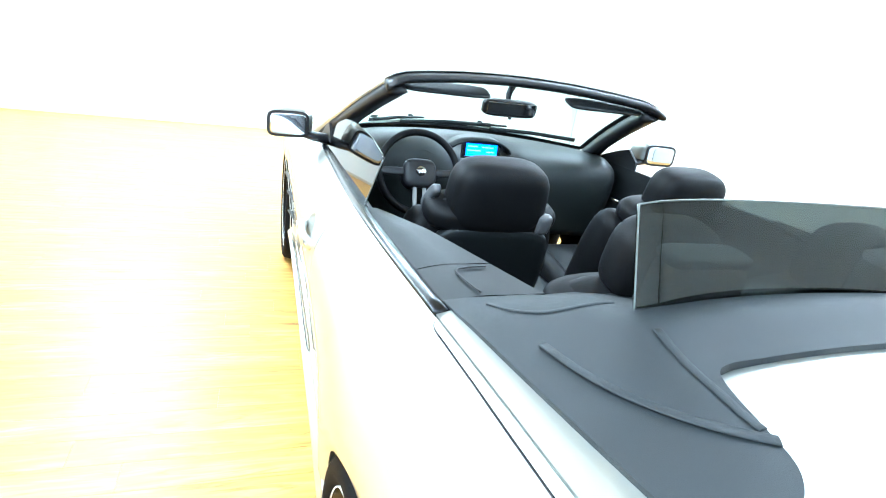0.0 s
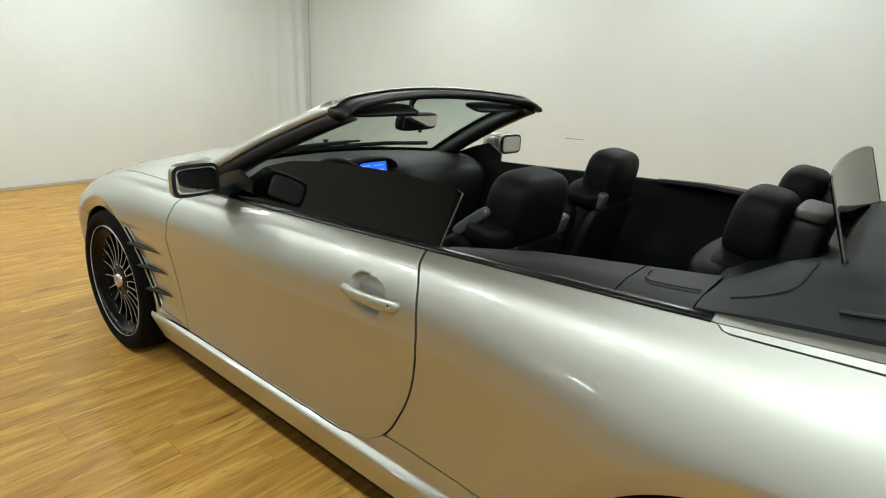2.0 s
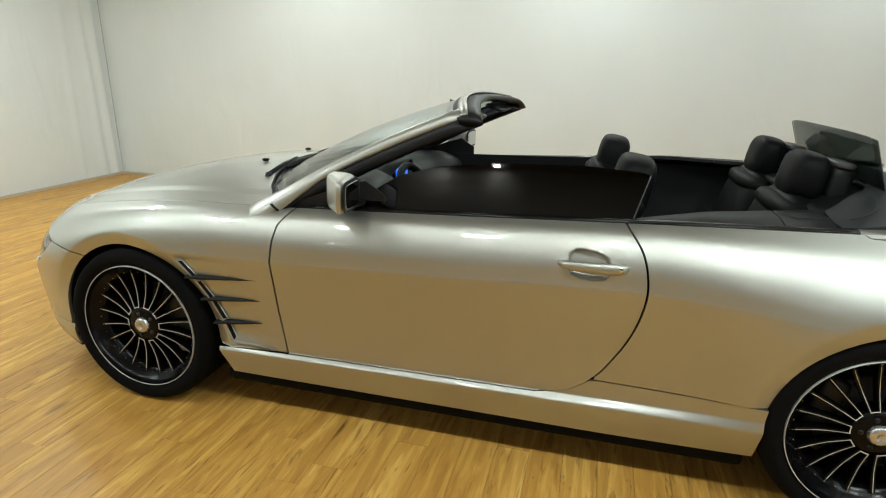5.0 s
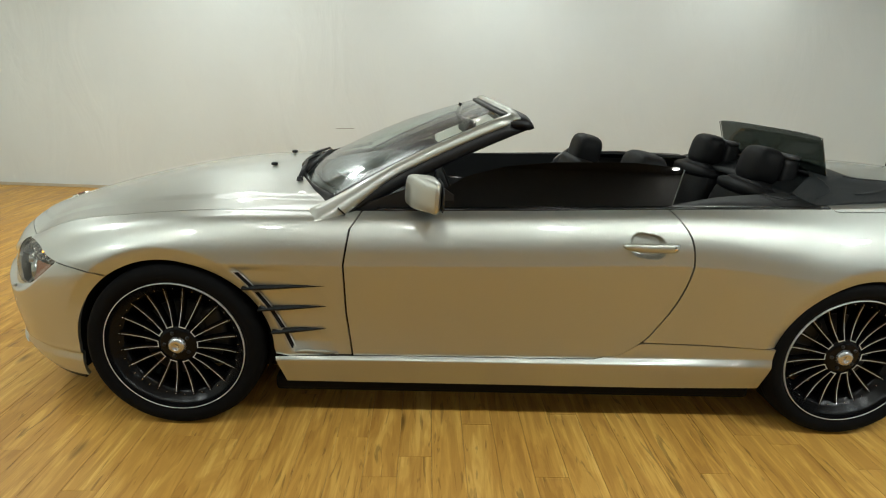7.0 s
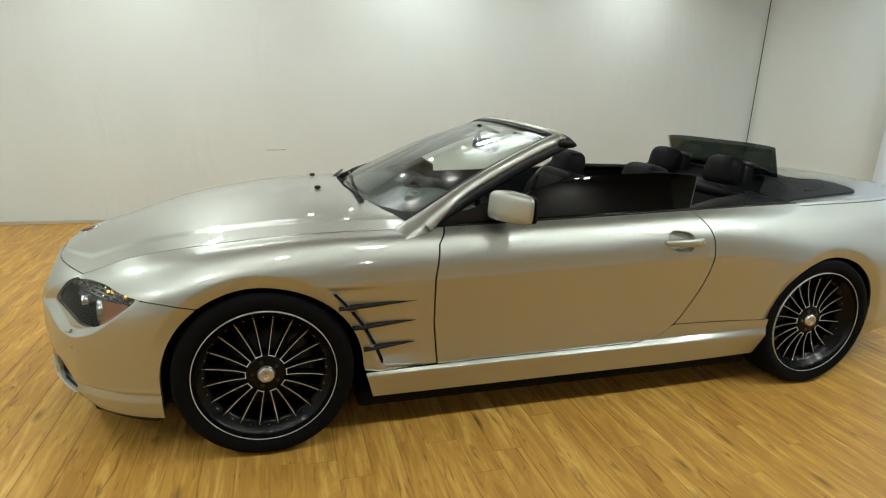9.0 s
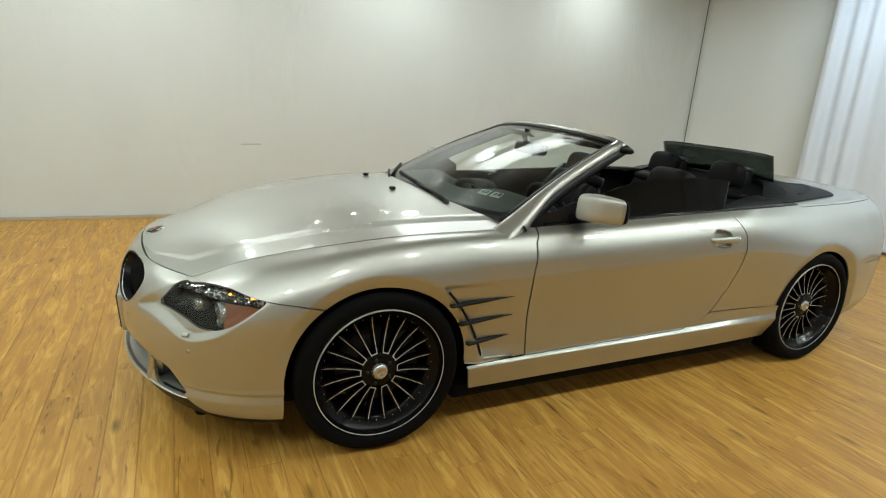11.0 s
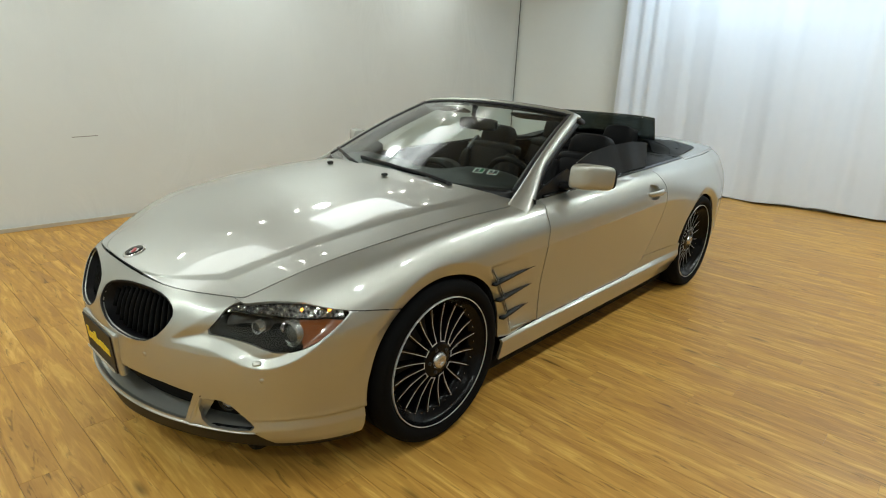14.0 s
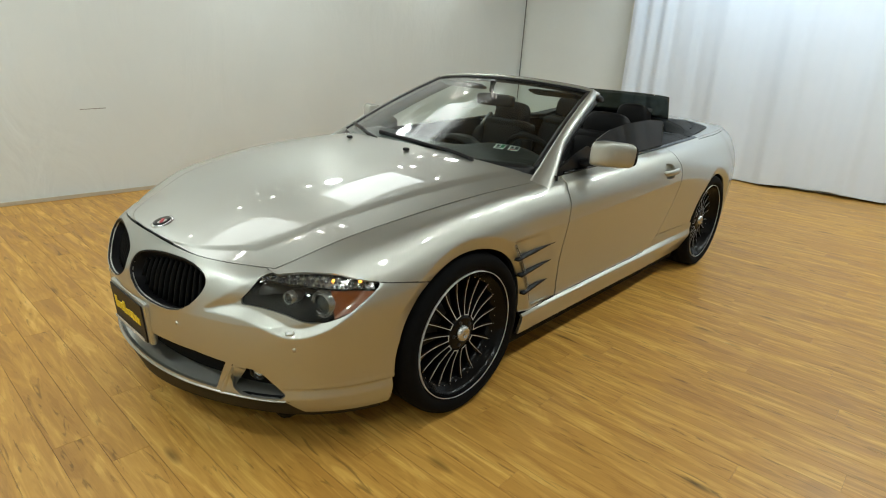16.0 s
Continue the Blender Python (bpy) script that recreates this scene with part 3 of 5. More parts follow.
# upright strips where the cloths meet in the corners
for x, y, w, tone in ((CORNERS[0][0] - .060, CORNERS[0][1] + .060, .012, (.07, .07, .07)), (CORNERS[1][0] - .055, CORNERS[1][1] - .055, .008, (.34, .36, .34))):
    bm = block(bmesh.new(), (w, w, CEILING - .04), pose(x, y, CEILING / 2 + .02, 0, 0, 45))
    tagged(part("trim", bm, material("corner_strip", tone, .8), None, smooth=False), "narrow dark strip where two cloth walls meet", "trim", kind="structure")
skirting(CORNERS[0], CORNERS[1], .045)
skirting(CORNERS[1], CORNERS[2], .045)

# ceiling lamps: shallow white trays with a bright diffuser
DIFFUSER = glow("lamp_diffuser", (.93, .98, 1), 2.0)
SPOT = glow("spot_lens", (1, .98, .92), 85.0)
lamp = None
for px, py, _ in PANELS:
    if lamp is None:
        lamp = thing("ceiling_light", "white rectangular ceiling light with a bright diffuser", "ceiling light", "lights in the ceiling", (px, py, CEILING))
        bm = bmesh.new()
        for w, d, x, y in ((.90, .04, 0, .73), (.90, .04, 0, -.73), (.04, 1.42, .43, 0), (.04, 1.42, -.43, 0)):
            block(bm, (w, d, .05), pose(x, y, -.025), .004)
        part("frame", bm, WHITE, lamp, smooth=False)
        bm = bmesh.new()
        block(bm, (.82, 1.42, .008), pose(0, 0, -.02))
        part("diffuser", bm, DIFFUSER, lamp, smooth=False)
    else:
        copy_thing(lamp, pose(px, py, CEILING))
# unseen housing, added to go with the curtain's fill light
tray = thing("wall_washer", "unseen white housing for the fill light added above the curtain", "lamp", at=(-.3, -6.0, CEILING))
bm = bmesh.new()
block(bm, (3.3, .12, .06), pose(0, .10, -.06, 40), .006)
part("housing", bm, WHITE, tray, smooth=False)
spot = None
for px, py in [(3.20, -.18), (3.22, -.77), (3.06, -1.30), (2.74, -2.98), (2.66, -3.20), (1.22, .62), (1.25, .05), (1.28, -.52), (1.78, -2.90), (3.42, -4.10), (3.40, -4.45), (2.95, .55), (1.70, 3.3)]:
    at = (px, py, CEILING)
    if spot is None:
        spot = thing("spotlight", "small round white ceiling spotlight", "spotlight", "spotlights in the ceiling", at)
        bm = bmesh.new()
        lathe(bm, [(.050, 0), (.052, -.02), (.038, -.03), (.032, -.012)], 20, pose(0, 0, 0, 0, 90))
        part("rim", bm, WHITE, spot)
        bm = bmesh.new()
        bmesh.ops.create_circle(bm, cap_ends=True, segments=20, radius=.032, matrix=pose(0, 0, -.026, 180))
        part("lens", bm, SPOT, spot, smooth=False)
    else:
        copy_thing(spot, pose(*at))
for px, py, wide in [(-8.4, 1.42, 1.2), (-8.4, .9, 2.1), (-8.2, .36, .9), (-8.4, -.16, 2.1), (-8.2, -5.45, 2), (-8.2, -5.72, 2), (-8.2, -5.95, 2)]:
    copy_thing(spot, pose(px, py, CEILING) @ Matrix.Diagonal((wide, wide, 1, 1)))
# a fixture at each downlight, the added fill lights included
for px, py, _ in DOWNLIGHTS_AND_FILLS:
    copy_thing(spot, pose(px, py, CEILING) @ Matrix.Diagonal((2, 2, 1, 1)))

# screed under the boards
bm = bmesh.new()
block(bm, (13.4, 13.6, .06), pose(-2.2, -1.9, -.042))
floor = tagged(part("floor", bm, material("floor_joint", (.10, .055, .02), .8), None, smooth=False), "honey-coloured wood laminate floor in long boards", "floor", kind="structure")


# ---- the car ----
car = thing("car", "champagne-silver two-door convertible, roof down, parked on the wooden floor", "car")

DOOR_FRONT = ([.25, .31, .517, .727, .862, .934, 1.0], [-.714, -.709, -.685, -.679, -.701, -.755, -.842])
DOOR_REAR = ([.30, .334, .345, .36, .412, .51, .668, .807, .896, .978], [-1.60, -1.70, -1.78, -1.820, -1.886, -1.955, -2.02, -2.03, -2.003, -1.936])
GAP = .0036


def door_front(p):
    return p[:, 1] - np.interp(p[:, 2], *DOOR_FRONT)


def door_rear(p):
    return p[:, 1] - curve(*DOOR_REAR, np.clip(p[:, 2], .30, .978))


def sill_line(p):
    """Height above the sill's upper joint."""
    return p[:, 2] - np.interp(p[:, 1], [-2.5, -1.93, -1.890, -1.82, -1.78, -1.70, -.4], [.405, .412, .412, .362, .347, .336, .322])


def rail_joint(p):
    """Level of the joint under the rail beside the roof cover, rounded at its front end."""
    return .888 - .002 * np.clip((-p[:, 1] - 2.7) / .4, 0, 1) + .012 * np.clip(1 - (-p[:, 1] - 2.648) / .02, 0, 1)**2


def arch(p, y, r, flare, squash=1.0):
    """Distance outside a wheel opening."""
    dy, dz = p[:, 1] - y, p[:, 2] - .35
    dy = np.where(dy < 0, dy * squash, dy)
    low = np.abs(dy) - r - np.where(dy < 0, flare, 0) * np.clip(-dz, 0, 1)
    return np.where(dz > 0, np.hypot(dy, dz) - r, low)


def front_arch(p):
    return arch(p, .012, .373, .25, .93)


def rear_arch(p):
    return arch(p, -2.802, .362, 0, .97)


def fender_low(uv):
    """Level of the joint between wing and bumper, and of the lamp's upper edge."""
    return np.interp(uv[:, 0], [4.62, 4.66, 4.807, 5.005, 5.141, 5.28, 5.37, 5.41, 5.42], [.0, .46, .554, .682, .765, .825, .858, .905, .95])


HEADLIGHT = rounded([(4.998, .682), (5.060, .735), (5.141, .772), (5.28, .832), (5.37, .866), (5.425, .845), (5.500, .752), (5.568, .672), (5.489, .668), (5.400, .640), (5.335, .594), (5.28, .562), (5.21, .558), (5.139, .573), (5.055, .625)], 1)
LEDGE = rounded([(4.985, .685), (5.10, .82), (5.3, .93), (5.40, .93), (5.395, .872), (5.485, .796), (5.552, .756), (5.625, .694), (5.700, .616), (5.605, .616), (5.52, .606), (5.46, .571), (5.405, .523), (5.346, .499), (5.286, .503), (5.204, .524), (5.116, .574), (5.02, .645)], 1)
KIDNEY = rounded([(6.098, .785), (6.025, .828), (5.914, .858), (5.770, .866), (5.690, .820), (5.668, .764), (5.698, .690), (5.752, .614), (5.818, .570), (5.914, .560), (6.035, .580), (6.108, .650), (6.114, .723)], 1)
MOUTH = [(6.3, .372), (5.869, .362), (5.74, .352), (5.610, .316), (5.640, .20), (5.655, .136), (5.72, .138), (6.3, .146)]
FOG_MOUTH = rounded([(5.578, .300), (5.49, .286), (5.43, .185), (5.388, .124), (5.500, .124), (5.585, .130), (5.602, .229)], 1)
LIP_U, LIP_V = [4.95, 5.33, 5.40, 5.68, 6.2], [.028, .034, .108, .118, .128]  # upper edge of the black front lip


def vent_side(p):
    """Distance behind the slanting edge of the vents in the wing."""
    return (np.interp(p[:, 2], [.30, .33, .43, .53, .62, .70, .75], [-.478, -.466, -.428, -.377, -.316, -.245, -.20]) - p[:, 1])


def arch_lip(d, high, turn=.014):
    """Rolled lip round a wheel opening: a ridge some way out, turning in at the edge."""
    rise = np.clip((.22 - d) / .175, 0, 1)
    fall = np.clip(d / .052, 0, 1)
    return high * (rise * rise * (3 - 2 * rise)) - (high + turn) * (1 - fall) * (d > -.06)


def wing_skin(u, v):
    p = skin(u, v)
    behind = vent_side(p)
    depth = .020 * np.clip(behind / .012, 0, 1) * np.clip(1 - behind / .27, 0, 1) * np.clip((.712 - p[:, 2]) / .012, 0, 1) * np.clip((p[:, 2] - .335) / .05, 0, 1)
    # rolled lip round the wheel
    p[:, 0] += depth - arch_lip(front_arch(p), .008)
    return p


def door_skin(u, v):
    p = skin(u, v)
    # cup behind the pull handle
    e = 1 - np.abs((p[:, 1] + 1.846) / .066)**3 - np.abs((p[:, 2] - .836 - .10 * (p[:, 1] + 1.846)) / .044)**3
    p[:, 0] += .024 * np.clip(e * 2.6, 0, 1)**.7 - .0030 * np.clip(1 - np.abs(e + .12) / .18, 0, 1)
    return p


def rear_skin(u, v):
    p = skin(u, v)
    p[:, 0] -= arch_lip(rear_arch(p), .007)
    return p


def nose_skin(u, v):
    p = skin(u, v)
    d = np.clip(polygon_distance(np.stack([u, v], axis=1), LEDGE) / .050, 0, 1)
    away = np.stack([p[:, 0] * .9, p[:, 1] + .35], axis=1)
    away /= np.linalg.norm(away, axis=1)[:, None] + 1e-9
    p[:, :2] -= away * (.021 * d)[:, None]
    # raised rims of the grille and the crease over the lower blade
    k = polygon_distance(np.stack([u, v], axis=1), KIDNEY)
    rim = .003 * np.clip(1 - np.abs(k) / .04, 0, 1)**2
    p[:, 1] += rim
    p[:, 0] -= arch_lip(front_arch(p), .008) * (p[:, 1] < .55) * np.clip((p[:, 2] - .45) / .15, 0, 1)
    # wing-shaped scoop low on the bumper's corner
    under = np.interp(u, [4.95, 5.2, 5.42], [.157, .164, .172]) - v
    scoop = np.clip(under / .008, 0, 1) * np.clip((.10 - under) / .09, 0, 1) * np.clip((5.44 - u) / .10, 0, 1)
    p[:, :2] -= away * (.017 * scoop)[:, None]
    return p


def levels(a, b, step):
    """Steps up the skin, with close rows where it folds."""
    rows = [v for v in span(a, b, step) if all(abs(v - f) > .010 for f in (.12, .18, .58))]
    return np.array(sorted(rows + [f + d for f in (.12, .18, .58) for d in (-.007, 0, .007) if a < f + d < b]))


def span(a, b, step):
    return np.linspace(a, b, max(3, int(round((b - a) / step)) + 1))


for side in (-1, 1):
    door = part("door", sheet(door_skin, span(2.45, 4.0, .0064), levels(.13, .90, .0062), [
        lambda uv, p: -door_front(p) - GAP, lambda uv, p: door_rear(p) - GAP, lambda uv, p: sill_line(p) - .0012], side), PAINT, car, "closed silver door with a flush pull handle")
    wing = part("wing", sheet(wing_skin, span(3.75, 5.45, .0085), levels(.13, .90, .0080), [
        lambda uv, p: door_front(p) - GAP, lambda uv, p: front_arch(p), lambda uv, p: uv[:, 1] - fender_low(uv) - .0038,
        ] + [lambda uv, p: np.where(p[:, 1] < 0, sill_line(p) - GAP, 1)], side), PAINT, car)
    part("sill", sheet(skin, span(2.05, 4.32, .03), levels(0, .30, .012), [
        lambda uv, p: -sill_line(p) - .0012, lambda uv, p: np.minimum(front_arch(p), rear_arch(p))], side), PAINT, car)
    part("quarter_panel", sheet(rear_skin, span(.85, 2.66, .016), levels(0, .90, .014), [
        lambda uv, p: -door_rear(p) - GAP, lambda uv, p: rear_arch(p),
        lambda uv, p: np.where(p[:, 1] > -2.7, sill_line(p) - GAP, 1),
        lambda uv, p: np.where(p[:, 1] < -2.2, np.maximum(rail_joint(p) - .003 - uv[:, 1], p[:, 1] + 2.644), 1),
        lambda uv, p: np.where(p[:, 1] < -2.9, np.maximum(p[:, 2] - .60, p[:, 1] + 3.30), 1)], side), PAINT, car)
    part("side_rail", sheet(rear_skin, span(.55, 1.95, .012), span(.86, .90, .004), [
        lambda uv, p: uv[:, 1] - rail_joint(p), lambda uv, p: -2.648 - p[:, 1], lambda uv, p: p[:, 1] + 3.60], side, .010, .001), PAINT, car, "slim silver rail beside the roof cover")
    part("rear_bumper", sheet(skin, span(0, 1.75, .03), span(0, .60, .02), [
        lambda uv, p: .596 - p[:, 2], lambda uv, p: np.where(uv[:, 0] > .6, -3.304 - p[:, 1], 1)], side), PAINT, car)
    part("tail_panel", sheet(skin, span(0, .9, .03), span(.40, .90, .02), [lambda uv, p: p[:, 2] - .604, lambda uv, p: .85 - uv[:, 0]], side), PAINT, car)
    part("front_bumper", sheet(nose_skin, span(4.70, STATION[-1], .0062), span(.02, .90, .0062), [
        lambda uv, p: uv[:, 1] - np.interp(uv[:, 0], LIP_U, LIP_V),
        lambda uv, p: front_arch(p), lambda uv, p: fender_low(uv) - .0038 - uv[:, 1], lambda uv, p: .897 - uv[:, 1],
        lambda uv, p: -polygon_distance(uv, HEADLIGHT) - .002, lambda uv, p: -polygon_distance(uv, KIDNEY),
        lambda uv, p: -polygon_distance(uv, MOUTH), lambda uv, p: -polygon_distance(uv, FOG_MOUTH)], side), PAINT, car)
    part("splitter", sheet(skin, span(4.97, STATION[-1], .02), span(0, .14, .0075), [lambda uv, p: uv[:, 0] - 5.00, lambda uv, p: np.interp(uv[:, 0], LIP_U, LIP_V) + .012 - uv[:, 1]], side, .02, -.003), LIP_BLACK, car, "black front lip")

part("bonnet", sheet(bonnet, np.linspace(.02, 1, 100), np.linspace(-1, 1, 181), [
    lambda uv, p: np.interp(p[:, 1], EDGE_Y, EDGE_X) - np.abs(p[:, 0]) - GAP, lambda uv, p: NOSE_Y - .006 - p[:, 1] - .3 * p[:, 0]**2,
    lambda uv, p: p[:, 1] - np.interp(np.abs(p[:, 0]), [0, .2, .4, .6, .72, .80], [-.375, -.385, -.43, -.52, -.60, -.66])]), PAINT, car)


HORN = rounded([(-.2, -2.45), (-.2, -2.945), (.33, -2.945), (.425, -2.950), (.452, -3.00), (.462, -3.08), (.470, -3.145), (.52, -3.190), (.59, -3.205), (.640, -3.17), (.668, -3.06), (.84, -2.95), (.84, -2.45)], 2)


def horns(uv, p):
    """Inside the roof cover's outline behind the cabin."""
    return polygon_distance(np.stack([np.abs(p[:, 0]), p[:, 1]], axis=1), HORN)


def front_of_cover(uv, p):
    """Behind the hollow for the rear seats."""
    a = np.abs(p[:, 0])
    return np.interp(a, [0, .35, .43, .48, .54, .66, .8], [-2.79, -2.78, -2.74, -2.68, -2.60, -2.59, -2.60]) - p[:, 1]


part("boot_lid", sheet(tail_top, np.linspace(0.0, .80, 60), np.linspace(-1, 1, 81), [
    front_of_cover, lambda uv, p: .9945 - np.abs(uv[:, 1]), lambda uv, p: -2.633 - p[:, 1], lambda uv, p: np.maximum(-2.87 - p[:, 1], np.abs(uv[:, 1]) - .92)]), PAINT, car)

# dark inner shell behind the joints, wheel tubs and underside
for side in (-1, 1):
    part("inner_shell", sheet(skin, span(.02, 4.97, .05), span(.01, .885, .03), [
        lambda uv, p: front_arch(p) - .012, lambda uv, p: rear_arch(p) - .012], side, .01, -.027, False), DARK_GAP, car)
    part("nose_liner", sheet(skin, span(4.98, STATION[-1], .05), span(.02, .86, .04), [lambda uv, p: front_arch(p) - .02], side, .01, -.075, False), DARK_GAP, car)
    for y, r in ((.012, .385), (-2.802, .380)):
        bm = bmesh.new()
        lathe(bm, [(r, .850 * side), (r + .004, .60 * side), (.02, .60 * side)], 40, pose(0, y, .36))
        bmesh.ops.delete(bm, geom=[w for w in bm.verts if w.co.z < .21], context="VERTS")
        part("wheel_tub", bm, DARK_GAP, car)
part("bonnet_liner", sheet(bonnet, np.linspace(.05, 1, 40), np.linspace(-1.0, 1.0, 41), [
    lambda uv, p: p[:, 1] - np.interp(np.abs(p[:, 0]), [0, .4, .6, .8], [-.40, -.45, -.54, -.68])], lift=-.02, hem=False), DARK_GAP, car)
bm = bmesh.new()
block(bm, (1.24, 4.3, .10), pose(0, -1.45, .175), .03)
part("underbody", bm, DARK_GAP, car, smooth=False)
part("side_floor", block(bmesh.new(), (1.62, 2.06, .07), pose(0, -1.40, .155), .02), DARK_GAP, car, smooth=False)


# ---- wheels: black multi-spoke rims with machined edges ----
def make_wheel(y, x):
    hub = new("wheel")
    hub.parent = car
    hub.matrix_local = pose(x, y, .352, 0, 0, 180 if x > 0 else 0)
    dish = .034 if y < -1 else .020  # how far the spokes sit in
    # everything below faces -x
    bm = bmesh.new()
    prof = [(.272, .02), (.280, .002), (.300, -.012), (.325, -.012), (.340, -.002), (.349, .02), (.352, .05)]
    for k in range(4):  # tread grooves
        prof += [(.352, .070 + .035 * k), (.345, .073 + .035 * k), (.345, .080 + .035 * k), (.352, .083 + .035 * k)]
    lathe(bm, prof + [(.352, .195), (.34, .23), (.275, .235)], 96)
    part("tyre", bm, RUBBER, hub)
    bm = bmesh.new()
    lathe(bm, [(.2765, .010), (.2775, -.003), (.2760, -.005), (.2745, -.003)], 96)
    part("rim_flange", bm, STEEL, hub, "bright machined rim edge")
    bm = bmesh.new()
    lathe(bm, [(.2745, -.002), (.270, .014), (.262, .026), (.245, .030 + dish * .5), (.236, .030 + dish), (.228, .034 + dish), (.222, .06 + dish), (.220, .22)], 96)
    lathe(bm, [(.0, .004), (.030, .004), (.062, .008), (.078, .013), (.081, .03), (.06, .06)], 48, pose(dish, 0, 0))
    part("rim", bm, RIM_BLACK, hub, "gloss black rim")
    n = 20
    for k in range(n):
        bm = bmesh.new()
        edge = bmesh.new()
        a0 = math.tau * (k - .5) / n
        low, high = [], []
        for j in range(9):
            f = j / 8
            r = .078 + (.232 - .078) * f
            x0 = .012 + .012 * f + dish + .008 * math.sin(math.pi * f)
            w = .0050 + .0022 * f
            c, s = math.cos(a0), math.sin(a0)
            q = [(x0, r * c - w * s, r * s + w * c), (x0, r * c + w * s, r * s - w * c), (x0 + .035, r * c + w * s, r * s - w * c), (x0 + .035, r * c - w * s, r * s + w * c)]
            low.append([bm.verts.new(t) for t in q])
            we = .0010
            r = .078 + (.229 - .078) * f
            q = [(x0 - .0015, r * c - we * s, r * s + we * c), (x0 - .0015, r * c + we * s, r * s - we * c)]
            high.append([edge.verts.new(t) for t in q])
        for p, q in zip(low, low[1:]):
            for i in range(4):
                bm.faces.new((p[i], p[(i + 1) % 4], q[(i + 1) % 4], q[i]))
        for p, q in zip(high, high[1:]):
            edge.faces.new((p[0], p[1], q[1], q[0]))
        if k % 2 == 0:  # the short machined arc that closes a pair at the hub
            a1, a2 = a0 - .018, a0 + math.tau / n + .018
            ring = []
            for j in range(7):
                a = a1 + (a2 - a1) * j / 6
                ring.append([edge.verts.new((.0105 + dish, rr * math.cos(a), rr * math.sin(a))) for rr in (.0775, .0808)])
            for p, q in zip(ring, ring[1:]):
                edge.faces.new((p[0], p[1], q[1], q[0]))
        bmesh.ops.recalc_face_normals(bm, faces=bm.faces)
        spoke = part("spoke", bm, RIM_BLACK, hub, smooth=False)
        edge.normal_update()
        thicken(edge, list(edge.faces), .001)
        part("edge_line", edge, STEEL, spoke, "bright machined line", smooth=False)
    bm = bmesh.new()
    bmesh.ops.create_icosphere(bm, subdivisions=1, radius=.0032)
    rivet = part("rivet", bm, CHROME, hub, "small chrome rivet")
    rivet.location = (.022 + dish, .238, 0)
    for k in range(1, 40):
        a = math.tau * k / 40
        ob = new("rivet", rivet.data)
        ob.parent, ob.location = hub, (.022 + dish, .238 * math.cos(a), .238 * math.sin(a))
    bm = bmesh.new()
    lathe(bm, [(.0, -.010), (.012, -.010), (.0135, -.0135), (.026, -.012), (.033, -.006), (.036, .006)], 32, pose(dish, 0, 0))
    part("hub_cap", bm, HUB_SILVER, hub, "domed chrome centre cap")
    for k in range(5):
        a = math.tau * k / 5
        bm = bmesh.new()
        lathe(bm, [(0, .002), (.008, .003), (.009, .012)], 10, pose(dish, .052 * math.cos(a), .052 * math.sin(a)))
        part("bolt", bm, BLACK, hub)
    bm = bmesh.new()
    lathe(bm, [(.08, .075), (.165, .075), (.165, .100), (.08, .10)], 64, pose(dish, 0, 0))
    for k in range(48):
        a = math.tau * k / 48
        bmesh.ops.create_circle(bm, cap_ends=True, segments=6, radius=.004, matrix=pose(.0745 + dish, (.105 + .018 * (k % 3)) * math.cos(a), (.105 + .018 * (k % 3)) * math.sin(a), 0, -90))
    part("brake_disc", bm, BRAKE, hub, "drilled steel brake disc")
    bm = bmesh.new()
    front = -1 if y > -1 else 1
    cushion(bm, (.07, .09, .20), pose(.095 + dish, front * .135, .045, 15 * front), 5, 4)
    part("caliper", bm, BRAKE, hub, "grey brake caliper")
    return hub


for wy in (0, -2.78):
    for wx in (-.885, .885):
        make_wheel(wy, wx)


# ---- windscreen, pillars, header ----
def screen(a, b):
    """The windscreen: a across (-1 to 1), b up (0 to 1)."""
    a, b = np.asarray(a, float).ravel(), np.asarray(b, float).ravel()
    low = np.stack([.728 * a, -.395 - .245 * np.abs(a)**2.4, .968 - .012 * a**2], axis=1)
    high = np.stack([.575 * a, -1.235 - .085 * a**2, 1.318 - .036 * a**2], axis=1)
    p = low + (high - low) * b[:, None]
    swell = np.sin(np.pi * np.clip(b, 0, 1))
    return p + np.outer(swell * (1 - .5 * a**2), (0, .012, .028))


bm = surface(bmesh.new(), screen, np.linspace(-1, 1, 33), np.linspace(0, 1, 17))
windscreen = part("windscreen", bm, WIND_GLASS, car, "clear glass windscreen")
windscreen.visible_shadow = False
# black seal round the glass
part("screen_border", surface(bmesh.new(), lambda a, b: screen(a, b) + np.array([0, -.006, -.008]), np.linspace(-.985, .985, 33), np.linspace(0, .045, 3), .001), BLACK, car, "black border along the foot of the glass")
b = np.linspace(0, 1, 12)
for a in (-1, 1):
    part("screen_seal", tube(bmesh.new(), screen(np.full(12, a * .985), b), (.016, .007), 6), BLACK, car)
part("screen_seal", tube(bmesh.new(), screen(np.linspace(-1, 1, 24), np.full(24, .995)), (.014, .007), 6), BLACK, car)


def band(bm, rows):
    """A closed bar through rows of points (each row a ring of the same count)."""
    rings = [[bm.verts.new(q) for q in row] for row in rows]
    n = len(rings[0])
    for r, s in zip(rings, rings[1:]):
        for k in range(n):
            bm.faces.new((r[k], r[(k + 1) % n], s[(k + 1) % n], s[k]))
    bm.faces.new(rings[0][::-1])
    bm.faces.new(rings[-1])
    bmesh.ops.recalc_face_normals(bm, faces=bm.faces)
    return bm


